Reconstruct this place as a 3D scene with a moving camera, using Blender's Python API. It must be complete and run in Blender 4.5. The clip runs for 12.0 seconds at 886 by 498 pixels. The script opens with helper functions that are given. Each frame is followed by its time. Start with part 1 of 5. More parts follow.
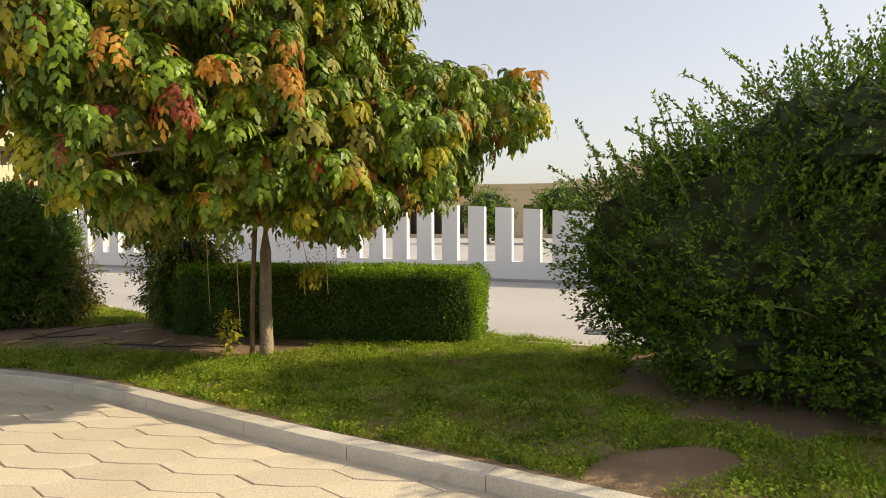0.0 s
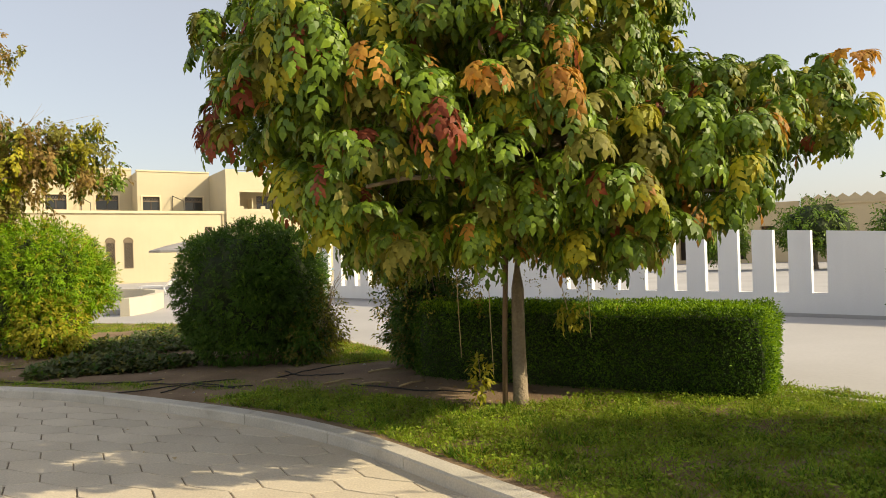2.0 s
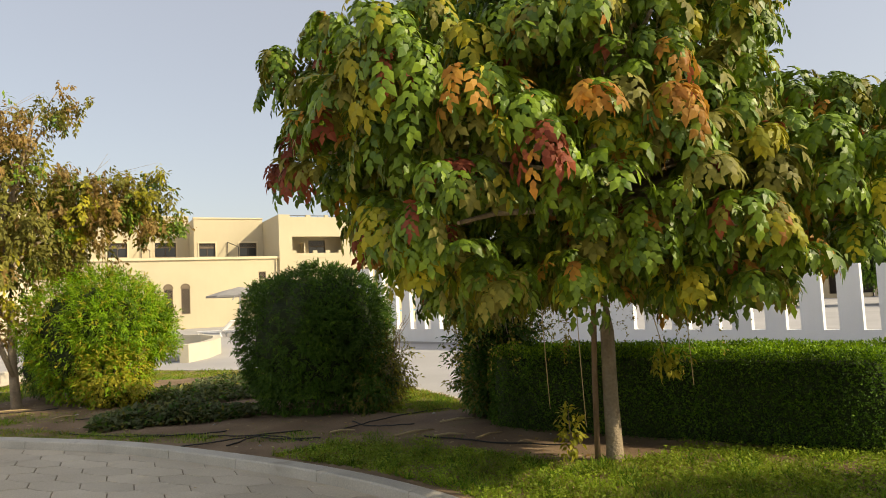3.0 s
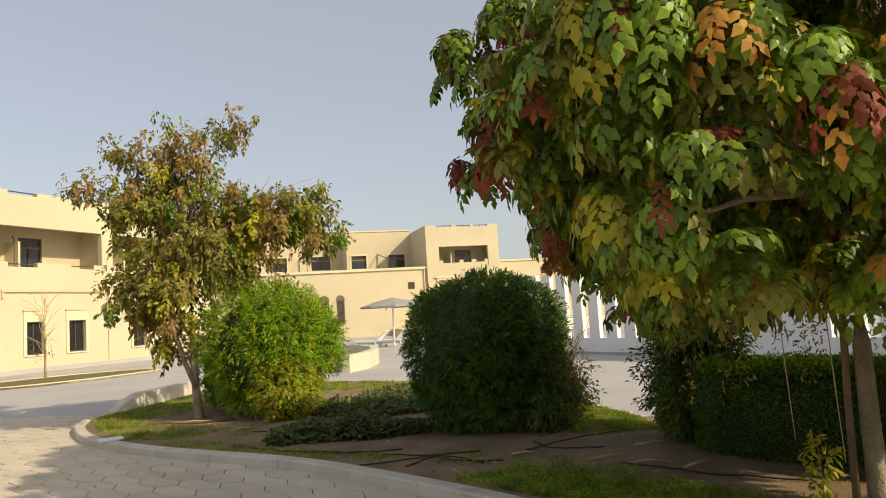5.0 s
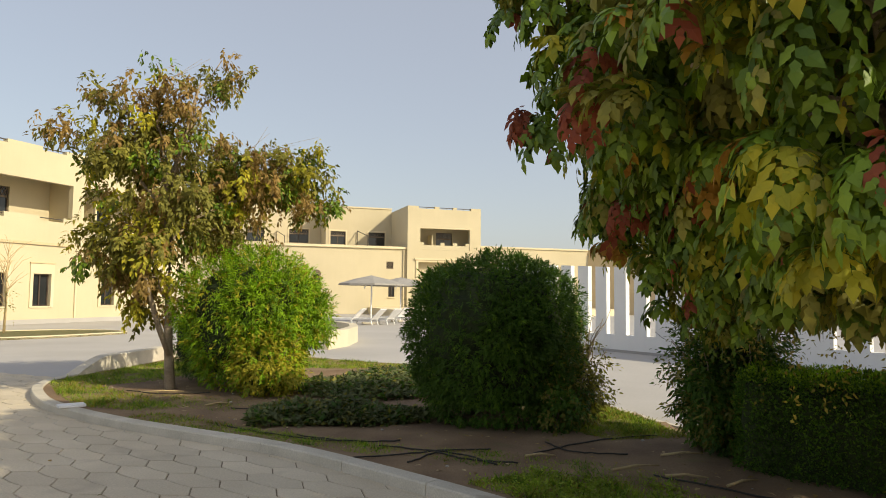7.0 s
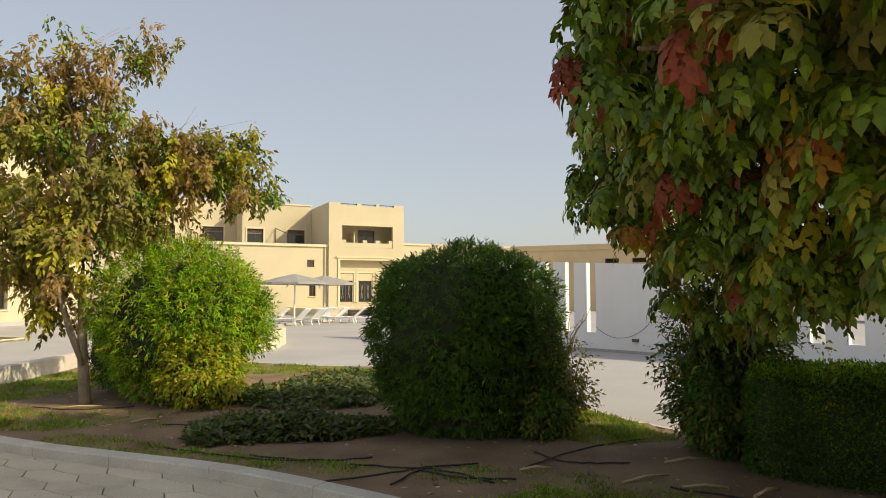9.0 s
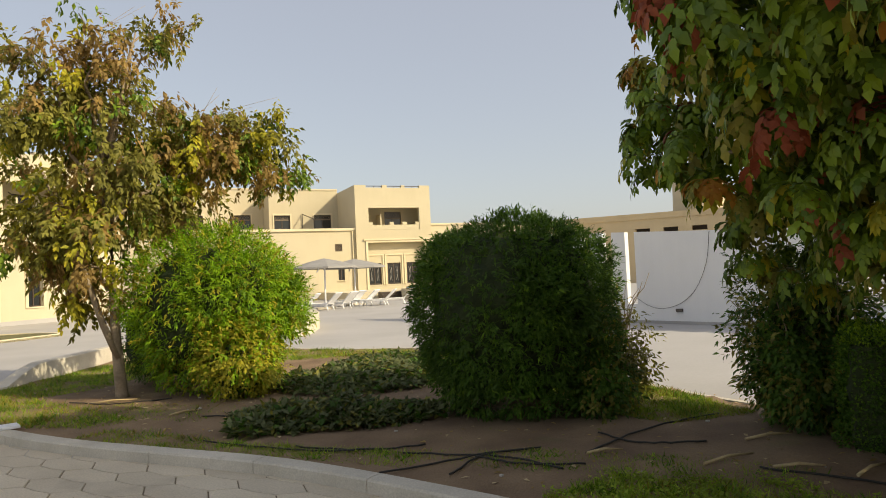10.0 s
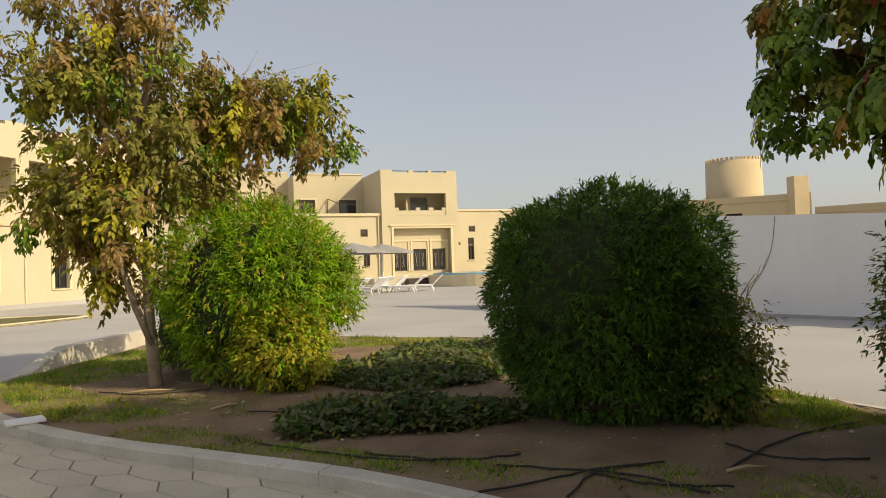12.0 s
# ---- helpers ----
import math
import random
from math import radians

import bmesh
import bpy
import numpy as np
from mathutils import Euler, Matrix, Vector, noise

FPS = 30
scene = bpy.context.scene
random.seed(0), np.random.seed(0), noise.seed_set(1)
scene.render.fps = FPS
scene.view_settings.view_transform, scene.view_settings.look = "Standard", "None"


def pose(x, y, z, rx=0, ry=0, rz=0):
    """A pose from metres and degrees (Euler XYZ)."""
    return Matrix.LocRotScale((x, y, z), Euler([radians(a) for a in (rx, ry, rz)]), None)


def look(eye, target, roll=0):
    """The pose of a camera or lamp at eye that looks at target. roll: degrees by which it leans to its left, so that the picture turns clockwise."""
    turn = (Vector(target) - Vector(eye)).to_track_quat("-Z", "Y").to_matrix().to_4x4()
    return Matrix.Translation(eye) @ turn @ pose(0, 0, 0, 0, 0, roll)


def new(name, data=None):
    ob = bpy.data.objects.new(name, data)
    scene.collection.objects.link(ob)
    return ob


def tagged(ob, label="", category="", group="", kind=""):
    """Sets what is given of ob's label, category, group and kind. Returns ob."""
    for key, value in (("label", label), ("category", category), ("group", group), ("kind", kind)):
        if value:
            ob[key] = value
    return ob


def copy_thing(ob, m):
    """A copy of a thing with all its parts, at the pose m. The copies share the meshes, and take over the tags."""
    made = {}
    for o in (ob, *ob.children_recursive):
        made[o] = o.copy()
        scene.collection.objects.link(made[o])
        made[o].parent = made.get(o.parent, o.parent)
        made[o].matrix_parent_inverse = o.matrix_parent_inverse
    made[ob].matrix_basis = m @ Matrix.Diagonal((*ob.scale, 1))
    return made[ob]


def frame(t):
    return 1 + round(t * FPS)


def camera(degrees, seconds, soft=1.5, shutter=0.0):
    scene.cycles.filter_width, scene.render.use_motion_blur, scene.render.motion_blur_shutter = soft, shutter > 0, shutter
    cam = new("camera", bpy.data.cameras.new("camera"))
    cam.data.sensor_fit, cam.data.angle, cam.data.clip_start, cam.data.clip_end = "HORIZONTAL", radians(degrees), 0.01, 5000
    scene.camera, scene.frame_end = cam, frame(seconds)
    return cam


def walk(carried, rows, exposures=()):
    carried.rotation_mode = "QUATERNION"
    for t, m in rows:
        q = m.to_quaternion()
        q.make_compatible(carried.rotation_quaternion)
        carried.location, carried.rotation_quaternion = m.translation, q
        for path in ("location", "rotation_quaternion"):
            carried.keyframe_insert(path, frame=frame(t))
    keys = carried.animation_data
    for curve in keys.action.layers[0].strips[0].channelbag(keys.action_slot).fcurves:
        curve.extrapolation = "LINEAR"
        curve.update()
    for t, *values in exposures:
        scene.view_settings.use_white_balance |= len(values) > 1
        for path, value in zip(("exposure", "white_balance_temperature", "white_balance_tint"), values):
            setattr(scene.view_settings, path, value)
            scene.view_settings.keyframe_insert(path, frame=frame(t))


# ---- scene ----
cam = camera(65.65, 12.0, 0.95)
PATH = [
    (0, (2.671, 2.217, 1.531), (3.741, 3.905, 1.448), -0.2),
    (0.5, (2.477, 2.681, 1.650), (3.666, 4.290, 1.651), -1.5),
    (1, (2.552, 2.700, 1.583), (3.461, 4.482, 1.618), -3.2),
    (1.5, (2.662, 3.068, 1.596), (3.289, 4.963, 1.718), -5.9),
    (2, (2.639, 3.278, 1.563), (3.151, 5.211, 1.575), -1.8),
    (2.5, (2.527, 3.555, 1.598), (3.140, 5.458, 1.644), -0.3),
    (3, (2.453, 3.753, 1.586), (2.834, 5.711, 1.722), -2.8),
    (3.5, (2.467, 3.905, 1.606), (2.409, 5.895, 1.798), -5.0),
    (3.7, (2.445, 3.923, 1.604), (2.300, 5.908, 1.800), -4.8),
    (5.3, (2.063, 4.599, 1.621), (2.051, 6.591, 1.803), -3.6),
    (5.5, (2.044, 4.667, 1.597), (2.012, 6.655, 1.809), -4.1),
    (6, (1.993, 4.874, 1.571), (2.007, 6.869, 1.716), -2.7),
    (6.5, (1.818, 5.202, 1.602), (2.134, 7.173, 1.711), -1.2),
    (7, (1.659, 5.302, 1.593), (1.704, 7.297, 1.727), 0.6),
    (7.2, (1.567, 5.317, 1.555), (1.555, 7.313, 1.668), -1.2),
    (8.8, (1.155, 6.085, 1.554), (1.467, 8.055, 1.702), -0.6),
    (9, (1.127, 6.174, 1.562), (1.415, 8.149, 1.692), -0.2),
    (9.5, (1.061, 6.385, 1.547), (1.284, 8.363, 1.735), -4.0),
    (10, (1.001, 6.677, 1.515), (1.214, 8.665, 1.588), -2.7),
    (10.5, (0.862, 7.022, 1.528), (1.272, 8.977, 1.630), 1.1),
    (11, (0.625, 7.125, 1.538), (1.151, 9.049, 1.678), -1.6),
    (11.5, (0.595, 7.465, 1.460), (0.999, 9.422, 1.551), -1.6),
    (12, (0.527, 7.672, 1.463), (0.682, 9.665, 1.503), -2.0),
]
walk(cam, [(t, look(eye, target, roll)) for t, eye, target, roll in PATH],
     [(0, 0.72, 8200, 8), (2.5, 0.62, 8100, 6), (5.5, 0.34, 7900, 7), (7.0, 0.39, 7700, 5), (9.5, 0.39, 7900, 6), (10.5, 0.43, 7900, 6), (12, 0.24, 8100, 7)])

# ---- world, sun, exposure ----
SUN_DIR = Vector((0.87, -0.48, 0.62)).normalized()      # towards the sun
world = bpy.data.worlds.new("world")
scene.world = world
world.use_nodes = True
wn = world.node_tree.nodes
sky = wn.new("ShaderNodeTexSky")
sky.sky_type, sky.sun_disc = "NISHITA", False
sky.sun_elevation = math.asin(SUN_DIR.z)
sky.sun_rotation = math.atan2(SUN_DIR.x, SUN_DIR.y)
sky.air_density, sky.dust_density, sky.ozone_density = 1.0, 2.2, 1.8
wn["Background"].inputs["Strength"].default_value = 0.148
haze = wn.new("ShaderNodeMix")              # an even pale desert haze over the whole sky
haze.data_type = "RGBA"
haze.inputs["Factor"].default_value = 0.55
haze.inputs["B"].default_value = (2.75, 2.9, 3.75, 1)
world.node_tree.links.new(sky.outputs["Color"], haze.inputs["A"])
world.node_tree.links.new(haze.outputs["Result"], wn["Background"].inputs["Color"])
sun = new("sun", bpy.data.lights.new("sun", "SUN"))
sun.data.energy, sun.data.angle, sun.data.color = 3.4, radians(0.55), (1.0, 0.92, 0.78)
sun.matrix_world = look(SUN_DIR * 60, (0, 0, 0))


# ---- helpers of this scene ----
def link_nodes(tree, a, b):
    tree.links.new(a, b)


def surface(name, c1, c2, scale=4.0, rough=0.85, bump=0.25, fine=40.0, spot=None, per_object=0.0, per_island=0.0, metal=0.0, grime=0.0, grain=0.28):
    """A procedural surface: two colours mixed by coarse noise, fine grain in colour and relief, optional stains and variation."""
    m = bpy.data.materials.new(name)
    m.use_nodes = True
    t = m.node_tree
    n = t.nodes
    bsdf = n["Principled BSDF"]
    geo = n.new("ShaderNodeNewGeometry")
    big = n.new("ShaderNodeTexNoise")
    big.inputs["Scale"].default_value, big.inputs["Detail"].default_value = scale, 5
    link_nodes(t, geo.outputs["Position"], big.inputs["Vector"])
    small = n.new("ShaderNodeTexNoise")
    small.inputs["Scale"].default_value, small.inputs["Detail"].default_value = fine, 6
    link_nodes(t, geo.outputs["Position"], small.inputs["Vector"])
    ramp = n.new("ShaderNodeValToRGB")
    ramp.color_ramp.elements[0].position, ramp.color_ramp.elements[1].position = 0.32, 0.68
    ramp.color_ramp.elements[0].color, ramp.color_ramp.elements[1].color = (*c1, 1), (*c2, 1)
    link_nodes(t, big.outputs["Fac"], ramp.inputs["Fac"])
    col = ramp.outputs["Color"]

    def mul(col, fac_socket, low, high):
        rng = n.new("ShaderNodeMapRange")
        rng.inputs["To Min"].default_value, rng.inputs["To Max"].default_value = low, high
        link_nodes(t, fac_socket, rng.inputs["Value"])
        mix = n.new("ShaderNodeMix")
        mix.data_type, mix.blend_type = "RGBA", "MULTIPLY"
        mix.inputs["Factor"].default_value = 1.0
        link_nodes(t, col, mix.inputs["A"])
        link_nodes(t, rng.outputs["Result"], mix.inputs["B"])
        return mix.outputs["Result"]

    col = mul(col, small.outputs["Fac"], 1 - grain, 1 + grain)
    if spot:
        voi = n.new("ShaderNodeTexNoise")
        voi.inputs["Scale"].default_value, voi.inputs["Detail"].default_value = spot[1], 3
        link_nodes(t, geo.outputs["Position"], voi.inputs["Vector"])
        r2 = n.new("ShaderNodeValToRGB")
        r2.color_ramp.elements[0].position, r2.color_ramp.elements[1].position = spot[2], spot[2] + 0.12
        link_nodes(t, voi.outputs["Fac"], r2.inputs["Fac"])
        mix = n.new("ShaderNodeMix")
        mix.data_type = "RGBA"
        link_nodes(t, r2.outputs["Color"], mix.inputs["Factor"])
        link_nodes(t, col, mix.inputs["A"])
        mix.inputs["B"].default_value = (*spot[0], 1)
        col = mix.outputs["Result"]
    if grime:
        wave = n.new("ShaderNodeMapping")
        wave.inputs["Scale"].default_value = (3.0, 3.0, 0.25)
        link_nodes(t, geo.outputs["Position"], wave.inputs["Vector"])
        streak = n.new("ShaderNodeTexNoise")
        streak.inputs["Scale"].default_value, streak.inputs["Detail"].default_value = 1.6, 6
        link_nodes(t, wave.outputs["Vector"], streak.inputs["Vector"])
        col = mul(col, streak.outputs["Fac"], 1.0 - grime, 1.0 + grime)
    if per_object:
        info = n.new("ShaderNodeObjectInfo")
        col = mul(col, info.outputs["Random"], 1 - per_object, 1 + per_object)
    if per_island:
        col = mul(col, geo.outputs["Random Per Island"], 1 - per_island, 1 + per_island)
    link_nodes(t, col, bsdf.inputs["Base Color"])
    bsdf.inputs["Roughness"].default_value, bsdf.inputs["Metallic"].default_value = rough, metal
    if bump:
        bm_ = n.new("ShaderNodeBump")
        bm_.inputs["Strength"].default_value, bm_.inputs["Distance"].default_value = bump, 0.02
        link_nodes(t, small.outputs["Fac"], bm_.inputs["Height"])
        link_nodes(t, bm_.outputs["Normal"], bsdf.inputs["Normal"])
    return m


def leaf_surface(name, c1, c2, through_=0.38, rough=0.6, vary=0.35):
    """Leaves: colour by leaf, a glossy face and light shining through."""
    m = bpy.data.materials.new(name)
    m.use_nodes = True
    t = m.node_tree
    n = t.nodes
    bsdf, out = n["Principled BSDF"], n["Material Output"]
    geo = n.new("ShaderNodeNewGeometry")
    ramp = n.new("ShaderNodeValToRGB")
    ramp.color_ramp.elements[0].color, ramp.color_ramp.elements[1].color = (*c1, 1), (*c2, 1)
    link_nodes(t, geo.outputs["Random Per Island"], ramp.inputs["Fac"])
    noise_ = n.new("ShaderNodeTexNoise")
    noise_.inputs["Scale"].default_value, noise_.inputs["Detail"].default_value = 2.2, 4
    link_nodes(t, geo.outputs["Position"], noise_.inputs["Vector"])
    rng = n.new("ShaderNodeMapRange")
    rng.inputs["From Min"].default_value, rng.inputs["From Max"].default_value = 0.3, 0.7
    rng.inputs["To Min"].default_value, rng.inputs["To Max"].default_value = 1 - vary, 1 + vary
    link_nodes(t, noise_.outputs["Fac"], rng.inputs["Value"])
    mix = n.new("ShaderNodeMix")
    mix.data_type, mix.blend_type = "RGBA", "MULTIPLY"
    mix.inputs["Factor"].default_value = 1.0
    link_nodes(t, ramp.outputs["Color"], mix.inputs["A"])
    link_nodes(t, rng.outputs["Result"], mix.inputs["B"])
    link_nodes(t, mix.outputs["Result"], bsdf.inputs["Base Color"])
    bsdf.inputs["Roughness"].default_value = rough
    bsdf.inputs["Specular IOR Level"].default_value = 0.3
    trans = n.new("ShaderNodeBsdfTranslucent")
    link_nodes(t, mix.outputs["Result"], trans.inputs["Color"])
    both = n.new("ShaderNodeMixShader")
    both.inputs["Fac"].default_value = through_
    link_nodes(t, bsdf.outputs["BSDF"], both.inputs[1])
    link_nodes(t, trans.outputs["BSDF"], both.inputs[2])
    link_nodes(t, both.outputs["Shader"], out.inputs["Surface"])
    return m


def glass_surface(name, colour, rough=0.05):
    m = bpy.data.materials.new(name)
    m.use_nodes = True
    b = m.node_tree.nodes["Principled BSDF"]
    b.inputs["Base Color"].default_value = (*colour, 1)
    b.inputs["Roughness"].default_value = rough
    b.inputs["Specular IOR Level"].default_value = 0.6
    return m


def mesh_of(bm, name, mats):
    me = bpy.data.meshes.new(name)
    bm.to_mesh(me)
    bm.free()
    for m in mats if isinstance(mats, (list, tuple)) else [mats]:
        me.materials.append(m)
    return me


def part(name, bm, material, parent, label=""):
    ob = new(name, mesh_of(bm, name, material))
    ob.parent = parent
    return tagged(ob, label)


def thing(name, m=None, label="", category="", group="", kind=""):
    ob = new(name)
    ob.empty_display_size = 0.2
    if m is not None:
        ob.matrix_basis = m
    return tagged(ob, label, category, group, kind)


def box(bm, lo, hi, bevel=0.0):
    c = [(a + b) / 2 for a, b in zip(lo, hi)]
    s = [abs(b - a) for a, b in zip(lo, hi)]
    r = bmesh.ops.create_cube(bm, size=1, matrix=Matrix.LocRotScale(c, None, s))
    if bevel:
        edges = list({e for v in r["verts"] for e in v.link_edges})
        bmesh.ops.bevel(bm, geom=edges, offset=bevel, segments=2, affect="EDGES", profile=0.6)
    return bm


def boxed(lo, hi, bevel=0.0):
    return box(bmesh.new(), lo, hi, bevel)


def tube(bm, a, b, r0, r1=None, sides=8):
    a, b = Vector(a), Vector(b)
    d = b - a
    q = d.to_track_quat("Z", "Y").to_matrix().to_4x4()
    bmesh.ops.create_cone(bm, cap_ends=True, segments=sides, radius1=r0, radius2=r0 if r1 is None else r1, depth=d.length,
                          matrix=Matrix.Translation((a + b) / 2) @ q)
    return bm


def tapered(bm, points, radii, sides=9):
    """A bending, tapering limb through the points."""
    rings = []
    pts = [Vector(p) for p in points]
    for i, p in enumerate(pts):
        d = (pts[min(i + 1, len(pts) - 1)] - pts[max(i - 1, 0)]).normalized()
        q = d.to_track_quat("Z", "Y")
        rings.append([bm.verts.new(p + q @ Vector((math.cos(a) * radii[i], math.sin(a) * radii[i], 0)))
                      for a in (k * math.tau / sides for k in range(sides))])
    for r0, r1 in zip(rings, rings[1:]):
        for k in range(sides):
            f = bm.faces.new((r0[k], r0[(k + 1) % sides], r1[(k + 1) % sides], r1[k]))
            f.smooth = True
    bm.faces.new(list(reversed(rings[0])))
    bm.faces.new(rings[-1])
    return bm


def pierced(bm, u0, u1, z0, z1, v0, v1, holes=()):
    """A wall in the plane of u and z from v0 (front) to v1, with rectangular holes right through it."""
    us = sorted({u0, u1, *(h[0] for h in holes), *(h[1] for h in holes)})
    zs = sorted({z0, z1, *(h[2] for h in holes), *(h[3] for h in holes)})
    us, zs = [u for u in us if u0 <= u <= u1], [z for z in zs if z0 <= z <= z1]
    nu, nz = len(us) - 1, len(zs) - 1

    def solid(i, j):
        if not (0 <= i < nu and 0 <= j < nz):
            return False
        cu, cz = (us[i] + us[i + 1]) / 2, (zs[j] + zs[j + 1]) / 2
        return not any(h[0] < cu < h[1] and h[2] < cz < h[3] for h in holes)

    vs = {}

    def vert(u, v, z):
        k = (round(u, 4), round(v, 4), round(z, 4))
        if k not in vs:
            vs[k] = bm.verts.new(k)
        return vs[k]

    for i in range(nu):
        for j in range(nz):
            if not solid(i, j):
                continue
            a, b, c, d = us[i], us[i + 1], zs[j], zs[j + 1]
            quads = [((a, v0, c), (b, v0, c), (b, v0, d), (a, v0, d)), ((b, v1, c), (a, v1, c), (a, v1, d), (b, v1, d))]
            if not solid(i - 1, j):
                quads.append(((a, v1, c), (a, v0, c), (a, v0, d), (a, v1, d)))
            if not solid(i + 1, j):
                quads.append(((b, v0, c), (b, v1, c), (b, v1, d), (b, v0, d)))
            if not solid(i, j - 1):
                quads.append(((a, v1, c), (b, v1, c), (b, v0, c), (a, v0, c)))
            if not solid(i, j + 1):
                quads.append(((a, v0, d), (b, v0, d), (b, v1, d), (a, v1, d)))
            for q in quads:
                bm.faces.new([vert(*p) for p in q])
    return bm


def mesh_np(name, verts, tris, mats, mat_index=None, smooth=False):
    """A mesh from numpy arrays of vertices and triangles."""
    me = bpy.data.meshes.new(name)
    me.vertices.add(len(verts))
    me.vertices.foreach_set("co", np.asarray(verts, np.float32).ravel())
    me.loops.add(len(tris) * 3)
    me.loops.foreach_set("vertex_index", np.asarray(tris, np.int32).ravel())
    me.polygons.add(len(tris))
    me.polygons.foreach_set("loop_start", np.arange(0, len(tris) * 3, 3, dtype=np.int32))
    for m in mats:
        me.materials.append(m)
    if mat_index is not None:
        me.polygons.foreach_set("material_index", np.asarray(mat_index, np.int32))
    me.polygons.foreach_set("use_smooth", np.full(len(tris), smooth))
    me.update(calc_edges=True)
    return me


def unit(a):
    return a / np.maximum(np.linalg.norm(a, axis=-1, keepdims=True), 1e-9)


# Leaf shapes: across, along, up; the midrib first.
LOBED = (np.array([(0, 0, 0), (0, .45, .05), (0, 1, -.14),
                   (-.19, .2, .02), (-.15, .40, .02), (-.25, .55, -.01),
                   (.19, .2, .02), (.15, .40, .02), (.25, .55, -.01)]),
         np.array([(0, 1, 3), (3, 1, 4), (4, 1, 5), (5, 1, 2), (0, 6, 1), (6, 7, 1), (7, 8, 1), (8, 2, 1)]))
OVAL = (np.array([(0, 0, 0), (0, .5, .04), (0, 1, -.08), (-.24, .4, .07), (.24, .4, .07)]),
        np.array([(0, 1, 3), (3, 1, 2), (0, 4, 1), (4, 2, 1)]))
NARROW = (np.array([(0, 0, 0), (0, .55, .03), (0, 1, -.14), (-.14, .4, .05), (.14, .4, .05)]),
          np.array([(0, 1, 3), (3, 1, 2), (0, 4, 1), (4, 2, 1)]))
BLADE = (np.array([(-.05, 0, 0), (.05, 0, 0), (0, 1, 0)]), np.array([(0, 1, 2)]))


def leaves(shape, places, along, up, size, kinds=None):
    """Vertices, triangles and material numbers of many leaves."""
    tv, tf = shape
    along = unit(along)
    side = unit(np.cross(along, up))
    top = np.cross(side, along)
    n = len(places)
    v = places[:, None] + size[:, None, None] * (tv[None, :, 0:1] * side[:, None] + tv[None, :, 1:2] * along[:, None] + tv[None, :, 2:3] * top[:, None])
    f = tf[None] + (np.arange(n) * len(tv))[:, None, None]
    k = None if kinds is None else np.repeat(kinds, len(tf))
    return v.reshape(-1, 3), f.reshape(-1, 3), k


def rand_dirs(rng, n):
    return unit(rng.normal(size=(n, 3)))


def lump(rng, centre, radii, n, shell=0.75, bumps=0.12, low=-0.9, blocky=2.0):
    """Points in the outer part of an uneven ellipsoid, and their outward directions."""
    d = rand_dirs(rng, n * 2)
    d = d[d[:, 2] > low][:n]
    k = 1 + bumps * (np.sin(d[:, 0] * 7 + centre[1]) * np.sin(d[:, 1] * 6 + centre[0]) + np.sin(d[:, 2] * 8 + d[:, 0] * 5))
    k = k / (np.abs(d) ** blocky).sum(1) ** (1 / blocky)
    r = rng.uniform(shell, 1.0, len(d)) ** 0.7 * k
    return np.array(centre) + d * np.array(radii) * r[:, None], d


def clump_core(name, centre, radii, material, parent, seed=0, rough=0.12, sub=4, blocky=2.0):
    """The dense twiggy inside of a bush as an uneven solid mass, its shade put into the colour."""
    bm = bmesh.new()
    bmesh.ops.create_icosphere(bm, subdivisions=sub, radius=1)
    for v in bm.verts:
        k = 1 + rough * noise.noise(v.co * 3.1 + Vector((seed, seed * 2, 0))) + rough * 0.6 * noise.noise(v.co * 9 + Vector((seed, 0, 5)))
        k /= (abs(v.co.x) ** blocky + abs(v.co.y) ** blocky + abs(v.co.z) ** blocky) ** (1 / blocky)
        v.co = Vector((v.co.x * radii[0] * k + centre[0], v.co.y * radii[1] * k + centre[1], max(v.co.z * radii[2] * k + centre[2], 0.06)))
    return part(name, bm, material, parent)


# ---- materials ----
M_WALL = surface("yellow render", (0.52, 0.455, 0.31), (0.57, 0.50, 0.345), 0.35, 0.9, 0.12, 30, grime=0.025, grain=0.05)
M_TRIM = surface("pale render trim", (0.64, 0.55, 0.37), (0.68, 0.59, 0.41), 0.8, 0.9, 0.1, 30, grain=0.06)
M_SAND = surface("sand render", (0.52, 0.41, 0.25), (0.60, 0.48, 0.30), 0.5, 0.92, 0.15, 24, grime=0.03, grain=0.08)
M_WHITE = surface("white painted render", (0.74, 0.74, 0.74), (0.80, 0.80, 0.79), 0.5, 0.85, 0.08, 35, grime=0.035, grain=0.035)
M_DARKFRAME = surface("dark brown window frame", (0.05, 0.035, 0.025), (0.07, 0.05, 0.035), 3, 0.5, 0.05)
M_GLASS = glass_surface("dark window glass", (0.02, 0.023, 0.025))
M_LATTICE = surface("carved brown lattice", (0.16, 0.12, 0.08), (0.2, 0.15, 0.1), 4, 0.7, 0.1)
M_METAL = surface("dark metal rail", (0.09, 0.08, 0.07), (0.12, 0.11, 0.1), 4, 0.5, 0.05, metal=0.6)
M_PAVER = surface("cream concrete paver", (0.52, 0.445, 0.33), (0.60, 0.52, 0.395), 1.3, 0.88, 0.3, 60, spot=((0.40, 0.34, 0.26), 1.1, 0.62), per_object=0.07)
M_PAVER_FAR = surface("cream concrete pavers", (0.52, 0.445, 0.33), (0.60, 0.52, 0.395), 1.3, 0.88, 0.3, 60, spot=((0.40, 0.34, 0.26), 1.1, 0.62), per_island=0.07)
M_JOINT = surface("paving bed", (0.20, 0.16, 0.11), (0.28, 0.23, 0.16), 2, 0.95, 0.2)
